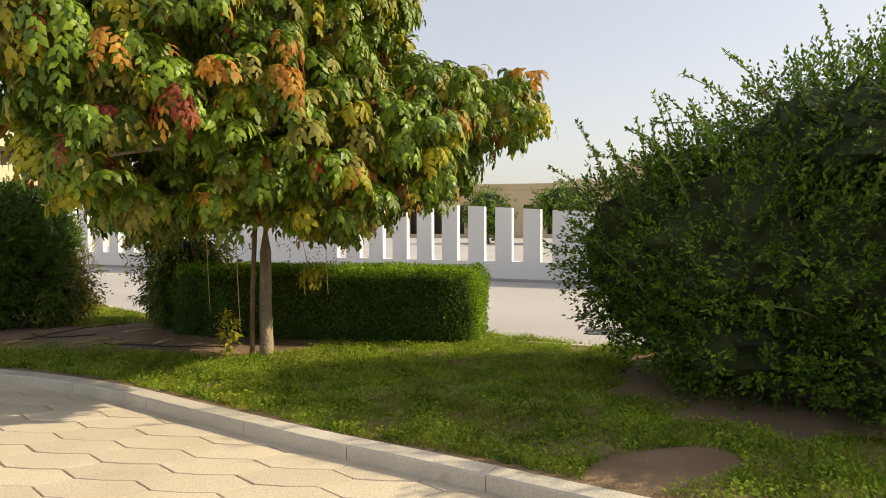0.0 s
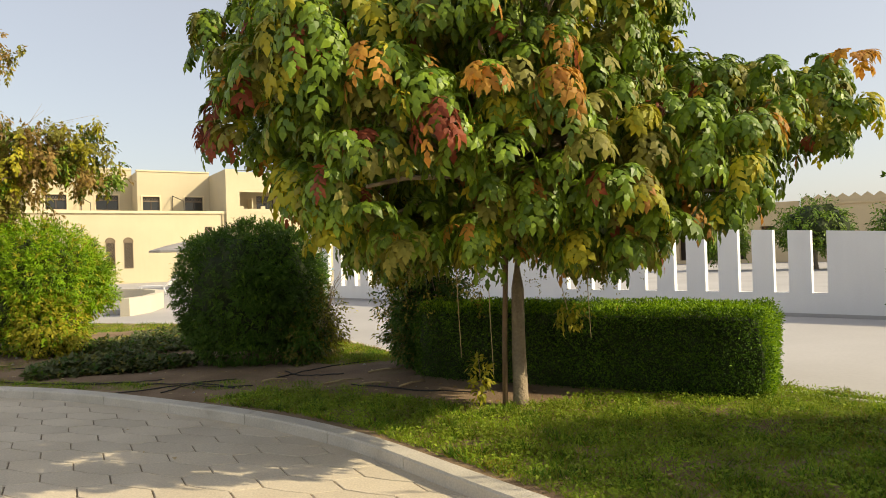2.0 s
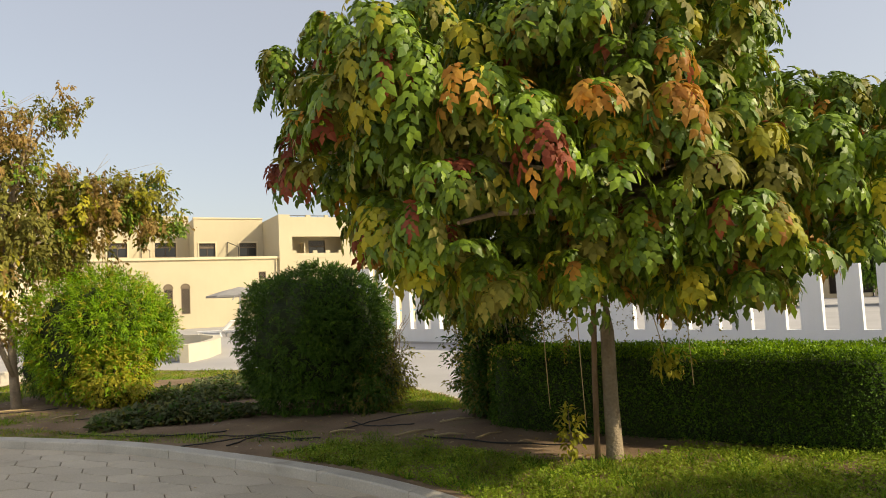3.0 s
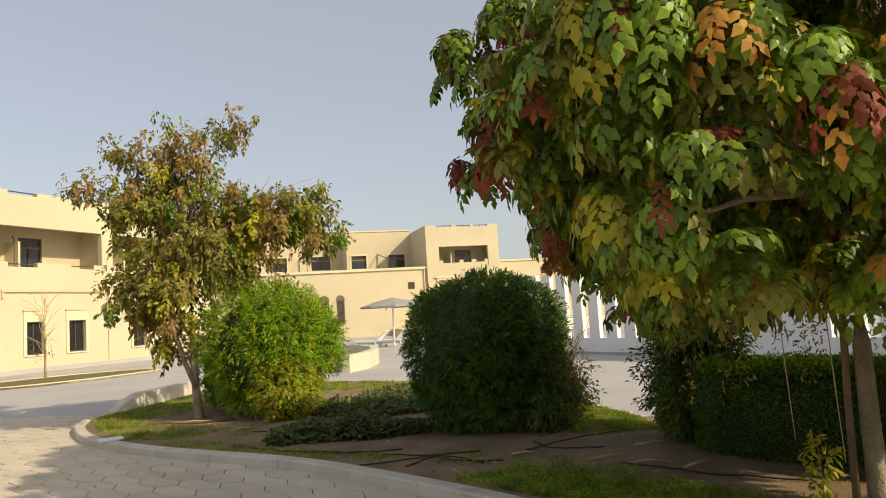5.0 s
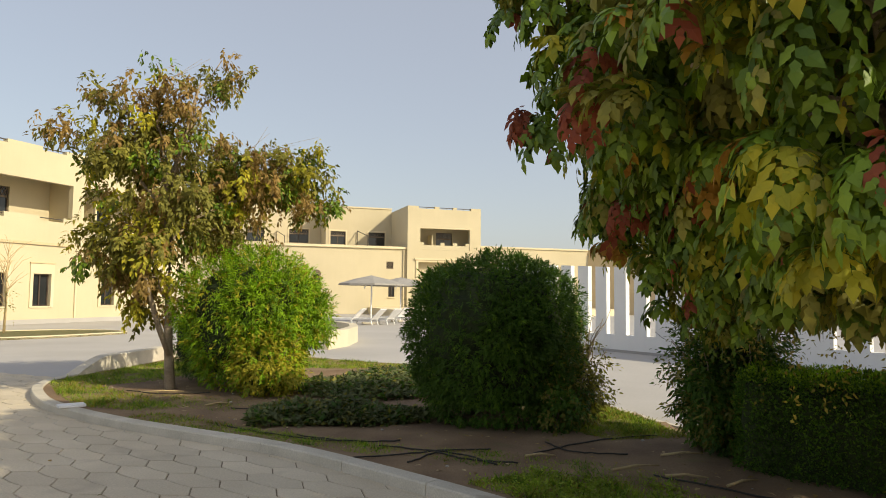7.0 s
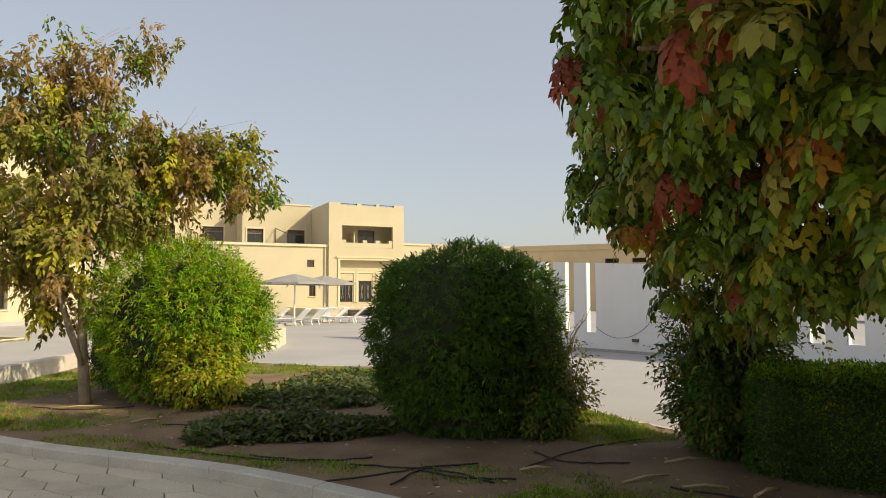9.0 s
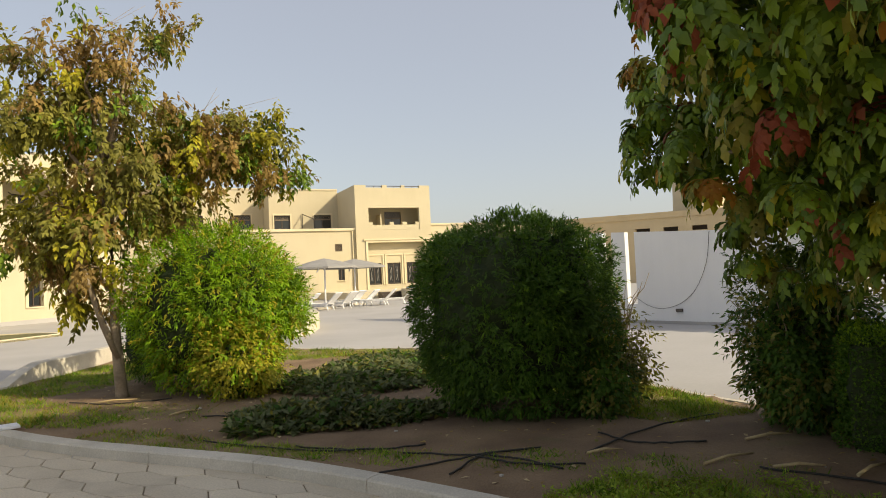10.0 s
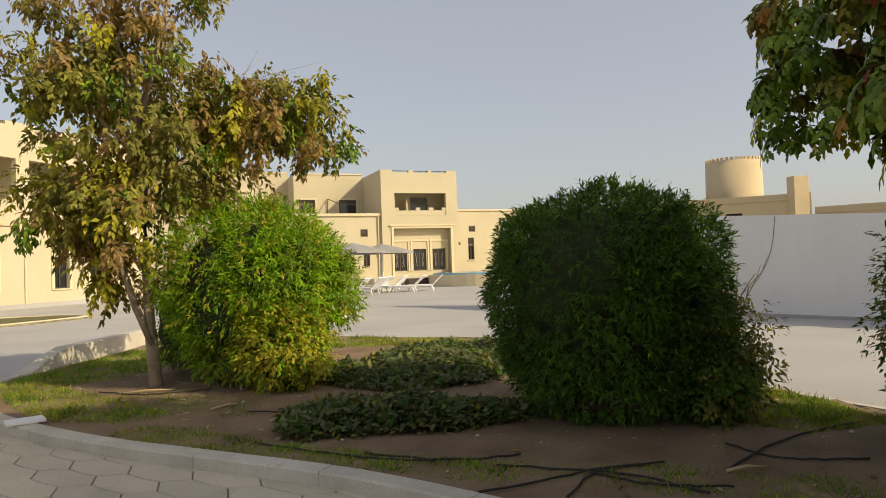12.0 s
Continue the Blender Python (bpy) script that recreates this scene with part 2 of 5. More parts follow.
M_KERB = surface("pale concrete kerb", (0.48, 0.44, 0.36), (0.60, 0.55, 0.46), 2.5, 0.9, 0.35, 70, spot=((0.36, 0.31, 0.24), 3.0, 0.66), grime=0.05)
M_PLAZA = surface("plaza paving", (0.365, 0.35, 0.335), (0.425, 0.41, 0.395), 0.35, 0.85, 0.06, 18, grain=0.08, spot=((0.33, 0.315, 0.295), 0.25, 0.62))
M_DESERT = surface("sandy ground", (0.40, 0.33, 0.24), (0.48, 0.40, 0.30), 0.05, 0.95, 0.1, 8)
M_SOIL = surface("garden soil", (0.17, 0.105, 0.06), (0.28, 0.19, 0.11), 1.6, 0.97, 0.8, 55, spot=((0.15, 0.15, 0.05), 0.9, 0.62))
M_BARK = surface("grey-brown bark", (0.22, 0.17, 0.115), (0.34, 0.27, 0.185), 6, 0.95, 0.8, 45, spot=((0.40, 0.36, 0.28), 3, 0.66))
M_POST = surface("weathered wooden stake", (0.16, 0.10, 0.06), (0.22, 0.14, 0.08), 5, 0.9, 0.4, 50)
M_HOSE = surface("black irrigation hose", (0.02, 0.018, 0.015), (0.03, 0.026, 0.02), 5, 0.7, 0.1)
M_STRAW = surface("dry stalk", (0.42, 0.31, 0.16), (0.52, 0.40, 0.22), 6, 0.9, 0.2)
# near-black green: the shade between the leaves is put into this colour
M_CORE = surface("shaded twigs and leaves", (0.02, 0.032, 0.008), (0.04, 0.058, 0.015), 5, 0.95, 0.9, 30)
M_CREAM = surface("cream painted render", (0.55, 0.50, 0.38), (0.62, 0.56, 0.43), 0.8, 0.88, 0.1, 30, grain=0.06)
M_CANVAS = surface("grey canvas", (0.27, 0.26, 0.25), (0.32, 0.31, 0.29), 2, 0.9, 0.1, 60)
M_PLASTIC = surface("white plastic", (0.78, 0.78, 0.78), (0.82, 0.82, 0.82), 2, 0.45, 0.03)
M_POOL = glass_surface("pool tiles under water", (0.16, 0.36, 0.46), 0.12)
M_ROCK = surface("pebble", (0.35, 0.32, 0.28), (0.5, 0.46, 0.4), 6, 0.9, 0.3)
L_GREEN = leaf_surface("mid green leaf", (0.055, 0.11, 0.010), (0.18, 0.27, 0.022), 0.14, 0.45)
L_YELLOW = leaf_surface("yellow green leaf", (0.26, 0.27, 0.025), (0.42, 0.36, 0.03), 0.3)
L_ORANGE = leaf_surface("orange leaf", (0.38, 0.16, 0.03), (0.45, 0.24, 0.04))
L_RED = leaf_surface("red leaf", (0.22, 0.05, 0.025), (0.32, 0.09, 0.04))
L_OLIVE = leaf_surface("olive leaf", (0.14, 0.14, 0.022), (0.26, 0.24, 0.045), 0.26)
L_RUST = leaf_surface("rusty leaf", (0.28, 0.18, 0.055), (0.42, 0.29, 0.10), 0.48)
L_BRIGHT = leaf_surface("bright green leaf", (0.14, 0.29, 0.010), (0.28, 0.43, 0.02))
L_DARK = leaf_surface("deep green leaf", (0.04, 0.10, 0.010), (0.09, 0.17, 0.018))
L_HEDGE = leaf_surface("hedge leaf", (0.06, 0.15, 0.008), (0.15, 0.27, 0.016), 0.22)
L_COVER = leaf_surface("ground cover leaf", (0.09, 0.115, 0.045), (0.17, 0.19, 0.08))
L_GRASS = leaf_surface("lawn blade", (0.18, 0.28, 0.02), (0.35, 0.44, 0.05), 0.42, 0.6)
L_VINE = leaf_surface("yellow seed vine", (0.25, 0.21, 0.03), (0.36, 0.30, 0.05))

# ---- ground, paving, island ----
bm = bmesh.new()
bmesh.ops.create_grid(bm, x_segments=8, y_segments=8, size=1500)
ground = new("ground", mesh_of(bm, "ground", M_DESERT))
ground.location = (0, 0, -0.05)
tagged(ground, "sandy open ground that reaches the horizon", "ground", kind="structure")


def slab(name, outline, z0, z1, mat, label, category):
    bm = bmesh.new()
    lo = [bm.verts.new((x, y, z0)) for x, y in outline]
    hi = [bm.verts.new((x, y, z1)) for x, y in outline]
    bm.faces.new(hi)
    for i in range(len(lo)):
        j = (i + 1) % len(lo)
        bm.faces.new((lo[i], lo[j], hi[j], hi[i]))
    bmesh.ops.recalc_face_normals(bm, faces=bm.faces)
    return tagged(new(name, mesh_of(bm, name, mat)), label, category, kind="structure")


slab("plaza_pavement", [(-60, 16), (-4.2, 16), (-4.2, 14), (0, 12.9), (2.6, 10.2), (4.4, 7.2), (5.6, 4.6), (7, 1), (8, -8), (70, -8), (70, 75), (-60, 75)], -0.045, -0.006, M_PLAZA,
     "smooth pale beige plaza paving in the sun", "pavement")
slab("pavement", [(-60, -30), (12, -30), (8, -8), (7.2, 1), (5.8, 4.6), (4.6, 7.2), (2.8, 10.2), (0.2, 12.9), (-4, 14.3), (-4.4, 16.002), (-60, 16.002)], -0.045, -0.012, M_JOINT,
     "bed of the curved walk under its cream pavers", "pavement")

# the kerb on the walk side, from behind the right-hand shrub round to the nose of the island
KERB = [(8.3, -4.0), (7.3, 0.0), (6.3, 2.6), (5.41, 4.28), (4.71, 5.73), (4.35, 6.44), (3.89, 7.47), (3.25, 8.9), (2.44, 10.05), (1.27, 11.26), (0.2, 12.2),
        (-0.98, 12.93), (-1.84, 13.45), (-2.74, 14.12), (-3.61, 14.94), (-4.4, 16.1), (-4.75, 17.0), (-4.8, 17.9)]
FAR_EDGE = [(-4.6, 19.6), (-4.4, 21.7), (-3.6, 23.2), (-1.8, 22.6), (0.4, 21.0), (2.2, 20.2), (3.5, 17.5), (4.3, 14.8), (4.8, 13.3), (6.2, 11.0), (7.5, 9.5), (8.4, 8.0), (10.5, 6.0), (13.5, 2.5), (14, -4)]


def smooth_line(points, n):
    """Points along a Catmull-Rom curve."""
    p = [Vector((*q, 0)) for q in points]
    p = [2 * p[0] - p[1], *p, 2 * p[-1] - p[-2]]
    out = []
    for i in range(1, len(p) - 2):
        for k in range(n):
            t = k / n
            a, b, c, d = p[i - 1], p[i], p[i + 1], p[i + 2]
            out.append(0.5 * (2 * b + (c - a) * t + (2 * a - 5 * b + 4 * c - d) * t * t + (3 * b - a - 3 * c + d) * t ** 3))
    out.append(p[-2])
    return out


def ribbon(points, profile, closed_ends=True, rise=None):
    """Sweeps a profile of (offset to the left of the way, height) along points on the ground."""
    bm = bmesh.new()
    rings = []
    for i, p in enumerate(points):
        d = (points[min(i + 1, len(points) - 1)] - points[max(i - 1, 0)]).normalized()
        left = Vector((-d.y, d.x, 0))
        k = rise(i / (len(points) - 1)) if rise else 1.0
        rings.append([bm.verts.new(p + left * o + Vector((0, 0, z * k if z > 0 else z))) for o, z in profile])
    for a, b in zip(rings, rings[1:]):
        for k in range(len(profile) - 1):
            bm.faces.new((a[k], a[k + 1], b[k + 1], b[k]))
    if closed_ends:
        bm.faces.new(rings[0])
        bm.faces.new(list(reversed(rings[-1])))
    bmesh.ops.recalc_face_normals(bm, faces=bm.faces)
    return bm


kerb_line = smooth_line(KERB, 6)
kerb = thing("kerb", None, "pale concrete kerb edging the garden along the curved walk", "kerb", kind="structure")
# the kerb is laid in stones of about a metre
stones, run, start = [], 0.0, 0
for i in range(1, len(kerb_line)):
    run += (kerb_line[i] - kerb_line[i - 1]).length
    if run > 0.95 or i == len(kerb_line) - 1:
        stones.append((start, i))
        start, run = i, 0.0
for a, b in stones:
    pts = [Vector(p) for p in kerb_line[a:b + 1]]
    if len(pts) < 2:
        continue
    pts[0] = pts[0] + (pts[1] - pts[0]).normalized() * 0.003
    pts[-1] = pts[-1] + (pts[-2] - pts[-1]).normalized() * 0.003
    part("kerb_stone", ribbon(pts, [(0.0, -0.04), (0.0, 0.085), (-0.012, 0.10), (-0.15, 0.104), (-0.165, 0.092), (-0.165, -0.04)]), M_KERB, kerb)

far_line = smooth_line(FAR_EDGE, 4)


def in_poly(x, y, poly):
    inside = False
    j = len(poly) - 1
    for i in range(len(poly)):
        (xi, yi), (xj, yj) = poly[i], poly[j]
        if (yi > y) != (yj > y) and x < (xj - xi) * (y - yi) / (yj - yi) + xi:
            inside = not inside
        j = i
    return inside


ISLAND = [(p.x, p.y) for p in kerb_line] + [(p.x, p.y) for p in far_line]


def soil_height(x, y):
    return 0.075 + 0.022 * noise.noise(Vector((x * 0.9, y * 0.9, 0))) + 0.012 * noise.noise(Vector((x * 3.2, y * 3.2, 7)))


bm = bmesh.new()
grid = {}
step = 0.16
for i in range(int(20 / step)):
    for j in range(int(29 / step)):
        x, y = -5.5 + i * step, -5 + j * step
        if all(in_poly(x + a, y + b, ISLAND) for a in (0, step) for b in (0, step)):
            q = []
            for a, b in ((0, 0), (1, 0), (1, 1), (0, 1)):
                k = (i + a, j + b)
                if k not in grid:
                    px, py = -5.5 + k[0] * step, -5 + k[1] * step
                    grid[k] = bm.verts.new((px, py, soil_height(px, py)))
                q.append(grid[k])
            bm.faces.new(q).smooth = True
# a level skirt out to the kerb and the far edge
ring = [bm.verts.new((x, y, 0.06)) for x, y in ISLAND]
bm.faces.new(ring)
island = tagged(new("garden_bed", mesh_of(bm, "garden_bed", M_SOIL)), "brown garden soil with patchy grass inside the kerb", "soil", kind="structure")

# the far rim: a low concrete edging by the plaza, raised on the side of the road
part_line = far_line[11:]
edging = new("edging", mesh_of(ribbon(part_line, [(0.0, -0.04), (0.0, 0.075), (-0.1, 0.08), (-0.1, -0.04)]), "edging", M_KERB))
tagged(edging, "thin concrete edging between lawn and plaza", "edging", kind="structure")
low_line = smooth_line([(-4.8, 17.9), (-4.75, 18.6), (-4.6, 19.6), (-4.4, 21.7), (-3.9, 23.4), (-2.6, 24.6)], 6)
low_wall = new("low_wall", mesh_of(ribbon(low_line, [(0.0, -0.04), (0.0, 0.37), (-0.015, 0.385), (-0.20, 0.385), (-0.215, 0.37), (-0.215, -0.04)], rise=lambda t: min(0.95, 0.28 + 2.6 * t)), "low_wall", M_KERB))
tagged(low_wall, "low pale concrete wall along the road side of the garden", "low wall", kind="structure")

# ---- white slotted wall ----
WALL_M = Matrix.Translation((14.6, 13.6, 0)) @ Matrix.Rotation(math.atan2(12.0, -7.6), 4, "Z")
# along its own x axis (from the right end to the far end); its thickness lies on -y, away from the walk
white_wall = thing("white_wall", WALL_M, "white painted wall with tall open slots and a sloping top", "wall", kind="structure")


def wall_top(u):
    return 1.70 + 0.055 * u


def prism(bm, u0, u1, z0, top0, top1, v0, v1):
    co = [(u0, v0, z0), (u1, v0, z0), (u1, v1, z0), (u0, v1, z0), (u0, v0, top0), (u1, v0, top1), (u1, v1, top1), (u0, v1, top0)]
    vs = [bm.verts.new(c) for c in co]
    for f in ((0, 1, 2, 3), (4, 7, 6, 5), (0, 4, 5, 1), (1, 5, 6, 2), (2, 6, 7, 3), (3, 7, 4, 0)):
        bm.faces.new([vs[i] for i in f])
    bmesh.ops.recalc_face_normals(bm, faces=bm.faces)
    return bm


SILL, W0, W1 = 0.50, -0.15, 0.0
slots = [1.47 + 0.74 * k for k in range(9)] + [12.45 + 0.74 * k for k in range(9)]
part("base", prism(bmesh.new(), -9, 19.4, -0.04, SILL, SILL, W0, W1), M_WHITE, white_wall)
edges_u = [-9.0]
for s in slots:
    edges_u += [s, s + 0.30]
edges_u.append(19.4)
for a, b in zip(edges_u[::2], edges_u[1::2]):
    part("pillar" if b - a < 1 else "panel", prism(bmesh.new(), a, b, SILL, wall_top(a), wall_top(b), W0, W1), M_WHITE, white_wall)
part("skirting", prism(bmesh.new(), -9, 19.4, -0.03, 0.07, 0.07, W1 + 0.001, W1 + 0.02), M_PLAZA, white_wall, "thin greyish strip along the foot of the wall")
box_ = boxed((11.12, 0.002, 0.30), (11.30, 0.05, 0.38), 0.006)
tagged(new("wall_socket", mesh_of(box_, "wall_socket", M_METAL)), "small grey socket box on the white wall", "socket box").matrix_basis = WALL_M
box_ = boxed((3.85, 0.002, 0.17), (4.1, 0.05, 0.24), 0.006)
tagged(new("wall_socket", mesh_of(box_, "wall_socket", M_METAL)), "small grey socket box low on the white wall", "socket box").matrix_basis = WALL_M

bm = bmesh.new()
cable_line = smooth_line([(10.3, 2.24), (10.42, 1.5), (10.75, 0.85), (11.2, 0.5), (11.7, 0.38), (12.1, 0.45), (12.45, 0.65)], 4)
tapered(bm, [(q.x, 0.014, q.y) for q in cable_line], [0.005] * len(cable_line), 6)
tagged(new("wall_cable", mesh_of(bm, "wall_cable", M_HOSE)), "thin dark cable hanging from the top of the white wall", "cable").matrix_basis = WALL_M

# ---- main yellow building ----
BLD_M = Matrix.Translation((0, 62, 0)) @ Matrix.Rotation(math.atan2(0.297, 0.955), 4, "Z")
hotel = thing("hotel_building", BLD_M, "two-storey yellow rendered building with set-back upper rooms and a balcony block", "building")


def framed_window(parent, u0, u1, z0, z1, v, name="window", transom=0.33, bars=1, deep=0.12):
    """A dark window: a frame round a pane, with a lattice light above; it sits back in its opening."""
    bm = bmesh.new()
    pierced(bm, u0, u1, z0, z1, v, v + 0.08, [(u0 + 0.06, u1 - 0.06, z0 + 0.06, z1 - 0.06)])
    win = part(name, bm, M_DARKFRAME, parent)
    part("pane", boxed((u0 + 0.05, v + 0.04, z0 + 0.05), (u1 - 0.05, v + 0.055, z1 - 0.05)), M_GLASS, win)
    zt = z1 - (z1 - z0) * transom
    part("transom", boxed((u0 + 0.05, v - 0.012, zt - 0.05), (u1 - 0.05, v + 0.035, zt + 0.05)), M_LATTICE, win)
    bm = bmesh.new()
    for k in range(1, bars + 1):
        u = u0 + (u1 - u0) * k / (bars + 1)
        box(bm, (u - 0.035, v - 0.008, z0 + 0.05), (u + 0.035, v + 0.03, zt - 0.052))
    part("mullion", bm, M_DARKFRAME, win)
    if transom:
        bm = bmesh.new()
        n = max(3, int((u1 - u0) / 0.22))
        for k in range(n):
            a = u0 + 0.06 + (u1 - u0 - 0.12) * k / n
            b = u0 + 0.06 + (u1 - u0 - 0.12) * (k + 1) / n
            tube(bm, (a, v + 0.01, zt + 0.05), (b, v + 0.01, z1 - 0.06), 0.018, sides=4)
            tube(bm, (b, v + 0.01, zt + 0.05), (a, v + 0.01, z1 - 0.06), 0.018, sides=4)
        part("lattice", bm, M_LATTICE, win)
    part("sill", boxed((u0 - 0.06, v - 0.20, z0 - 0.07), (u1 + 0.06, v + 0.04, z0 - 0.004)), M_TRIM, win)
    return win


def lattice_window(parent, u0, u1, z0, z1, v, arched=False, cell=0.2):
    bm = bmesh.new()
    pierced(bm, u0, u1, z0, z1, v, v + 0.06, [(u0 + 0.05, u1 - 0.05, z0 + 0.05, z1 - 0.05)])
    win = part("window", bm, M_LATTICE, parent, "carved brown lattice window")
    part("pane", boxed((u0 + 0.04, v + 0.07, z0 + 0.04), (u1 - 0.04, v + 0.085, z1 - 0.04)), M_GLASS, win)
    bm = bmesh.new()
    nu, nz = max(2, round((u1 - u0) / cell)), max(2, round((z1 - z0) / cell))
    du, dz = (u1 - u0) / nu, (z1 - z0) / nz
    for i in range(nu):
        for j in range(nz):
            a, b, c, d = u0 + i * du, u0 + (i + 1) * du, z0 + j * dz, z0 + (j + 1) * dz
            tube(bm, (a, v + 0.03, c), (b, v + 0.03, d), 0.02, sides=4)
            tube(bm, (b, v + 0.03, c), (a, v + 0.03, d), 0.02, sides=4)
    part("lattice", bm, M_LATTICE, win)
    if arched:
        bm = bmesh.new()
        r = (u1 - u0) / 2
        cu = (u0 + u1) / 2
        n = 12
        for k in range(n):
            a0, a1 = math.pi * k / n, math.pi * (k + 1) / n
            tube(bm, (cu + r * math.cos(a0), v + 0.0, z1 + r * math.sin(a0)), (cu + r * math.cos(a1), v + 0.0, z1 + r * math.sin(a1)), 0.05, sides=5)
        vs = [bm.verts.new((cu + r * math.cos(math.pi * k / n), v - 0.02, z1 + r * math.sin(math.pi * k / n))) for k in range(n + 1)]
        bm.faces.new(vs)
        part("arch", bm, M_LATTICE, win)
    return win


# the balcony block
B_HOLES = [(1.1, 5.5, 5.35, 7.15), (0.9, 5.85, 0.7, 4.3)]
NOTCH = [(0.95, 2.35, 8.80, 9.02), (2.75, 4.0, 8.80, 9.02), (4.3, 5.6, 8.80, 9.02)]
part("wall", pierced(bmesh.new(), 0, 6.5, 0.0, 9.0, 0, 0.35, B_HOLES + NOTCH), M_WALL, hotel)
part("wall", boxed((0.0, 0.352, 0.0), (0.3, 9, 9.0)), M_WALL, hotel)
part("wall", boxed((6.2, 0.352, 0.0), (6.5, 9, 9.0)), M_WALL, hotel)
part("roof", boxed((0.302, 0.352, 8.3), (6.198, 9, 8.5)), M_SAND, hotel)
part("wall", pierced(bmesh.new(), 0.302, 6.198, 4.9, 8.3, 2.0, 2.3, [(3.1, 4.6, 5.35, 7.0)]), M_WALL, hotel)
part("floor_slab", boxed((0.302, 0.352, 4.9), (6.198, 1.998, 5.05)), M_WALL, hotel)
part("ceiling_slab", boxed((0.302, 0.352, 7.45), (6.198, 1.998, 7.6)), M_WALL, hotel)
framed_window(hotel, 3.1, 4.6, 5.35, 7.0, 2.1)
part("wall", pierced(bmesh.new(), 0.302, 6.198, 0.0, 4.9, 0.6, 0.9, [(1.06, 2.2, 0.9, 2.65), (2.72, 3.86, 0.9, 2.65), (4.40, 5.54, 0.9, 2.65)]), M_WALL, hotel)
for a in (1.06, 2.72, 4.40):
    door = part("door", pierced(bmesh.new(), a, a + 1.14, 0.9, 2.65, 0.7, 0.78, [(a + 0.08, a + 0.53, 1.0, 2.55), (a + 0.61, a + 1.06, 1.0, 2.55)]), M_DARKFRAME, hotel, "dark framed glass double door")
    part("pane", boxed((a + 0.06, 0.73, 0.96), (a + 1.08, 0.745, 2.6)), M_GLASS, door)
    bm = bmesh.new()
    for k in (0.3, 0.84):
        tube(bm, (a + k - 0.08, 0.69, 1.2), (a + k + 0.08, 0.69, 2.3), 0.018, sides=5)
        tube(bm, (a + k + 0.08, 0.69, 1.2), (a + k - 0.08, 0.69, 2.3), 0.018, sides=5)
    part("grille", bm, M_CANVAS, door, "pale curved metal grille on the door")
    part("moulding", pierced(bmesh.new(), a - 0.22, a + 1.36, 0.9, 3.4, 0.53, 0.598, [(a - 0.10, a + 1.24, 0.9, 3.28)]), M_TRIM, hotel)
part("moulding", pierced(bmesh.new(), 0.75, 6.0, 0.3, 4.5, -0.08, -0.002, [(0.93, 5.82, 0.3, 4.32)]), M_TRIM, hotel)
part("cornice", boxed((0.6, -0.16, 4.5), (6.15, -0.002, 4.62)), M_TRIM, hotel)
part("parapet", boxed((1.1, 0.06, 5.36), (5.5, 0.25, 5.75)), M_WALL, hotel)
for a, b in ((1.1, 1.45), (2.9, 3.25), (4.0, 4.4), (5.15, 5.5)):
    part("parapet_post", boxed((a, 0.05, 5.752), (b, 0.26, 5.98)), M_WALL, hotel)
part("divider", boxed((2.35, 0.8, 5.06), (2.45, 1.95, 6.7)), M_TRIM, hotel)
for n in NOTCH:
    bm = bmesh.new()
    tube(bm, (n[0], 0.1, 8.93), (n[1], 0.1, 8.93), 0.03, sides=6)
    tube(bm, ((n[0] + n[1]) / 2, 0.1, 8.80), ((n[0] + n[1]) / 2, 0.1, 8.93), 0.02, sides=6)
    part("rail", bm, M_METAL, hotel)

# the long lower storey with its lattice windows
LOW_HOLES = [(-1.7, -1.1, 3.7, 4.3), (-1.5, -0.98, 1.4, 2.8), (-7.7, -7.05, 1.15, 3.15), (-8.95, -8.3, 1.15, 3.15), (-10.2, -9.55, 1.15, 3.15), (-11.45, -10.8, 1.15, 3.15)]
part("wall", pierced(bmesh.new(), -22, -0.002, 0.0, 5.35, 0.3, 0.6, LOW_HOLES), M_WALL, hotel)
part("cornice", boxed((-22, 0.16, 5.352), (-0.002, 0.62, 5.55)), M_TRIM, hotel)
part("roof_terrace", boxed((-22, 0.602, 5.0), (-0.002, 14, 5.2)), M_SAND, hotel)
lattice_window(hotel, -1.7, -1.1, 3.7, 4.3, 0.36)
framed_window(hotel, -1.5, -0.98, 1.4, 2.8, 0.4, transom=0.3, bars=0 or 1)
for a in (-7.7, -8.95, -10.2, -11.45):
    lattice_window(hotel, a, a + 0.65, 1.15, 3.15, 0.28, arched=True)
part("downpipe", tube(bmesh.new(), (-0.25, 0.22, 0.0), (-0.25, 0.22, 5.3), 0.05), M_TRIM, hotel)

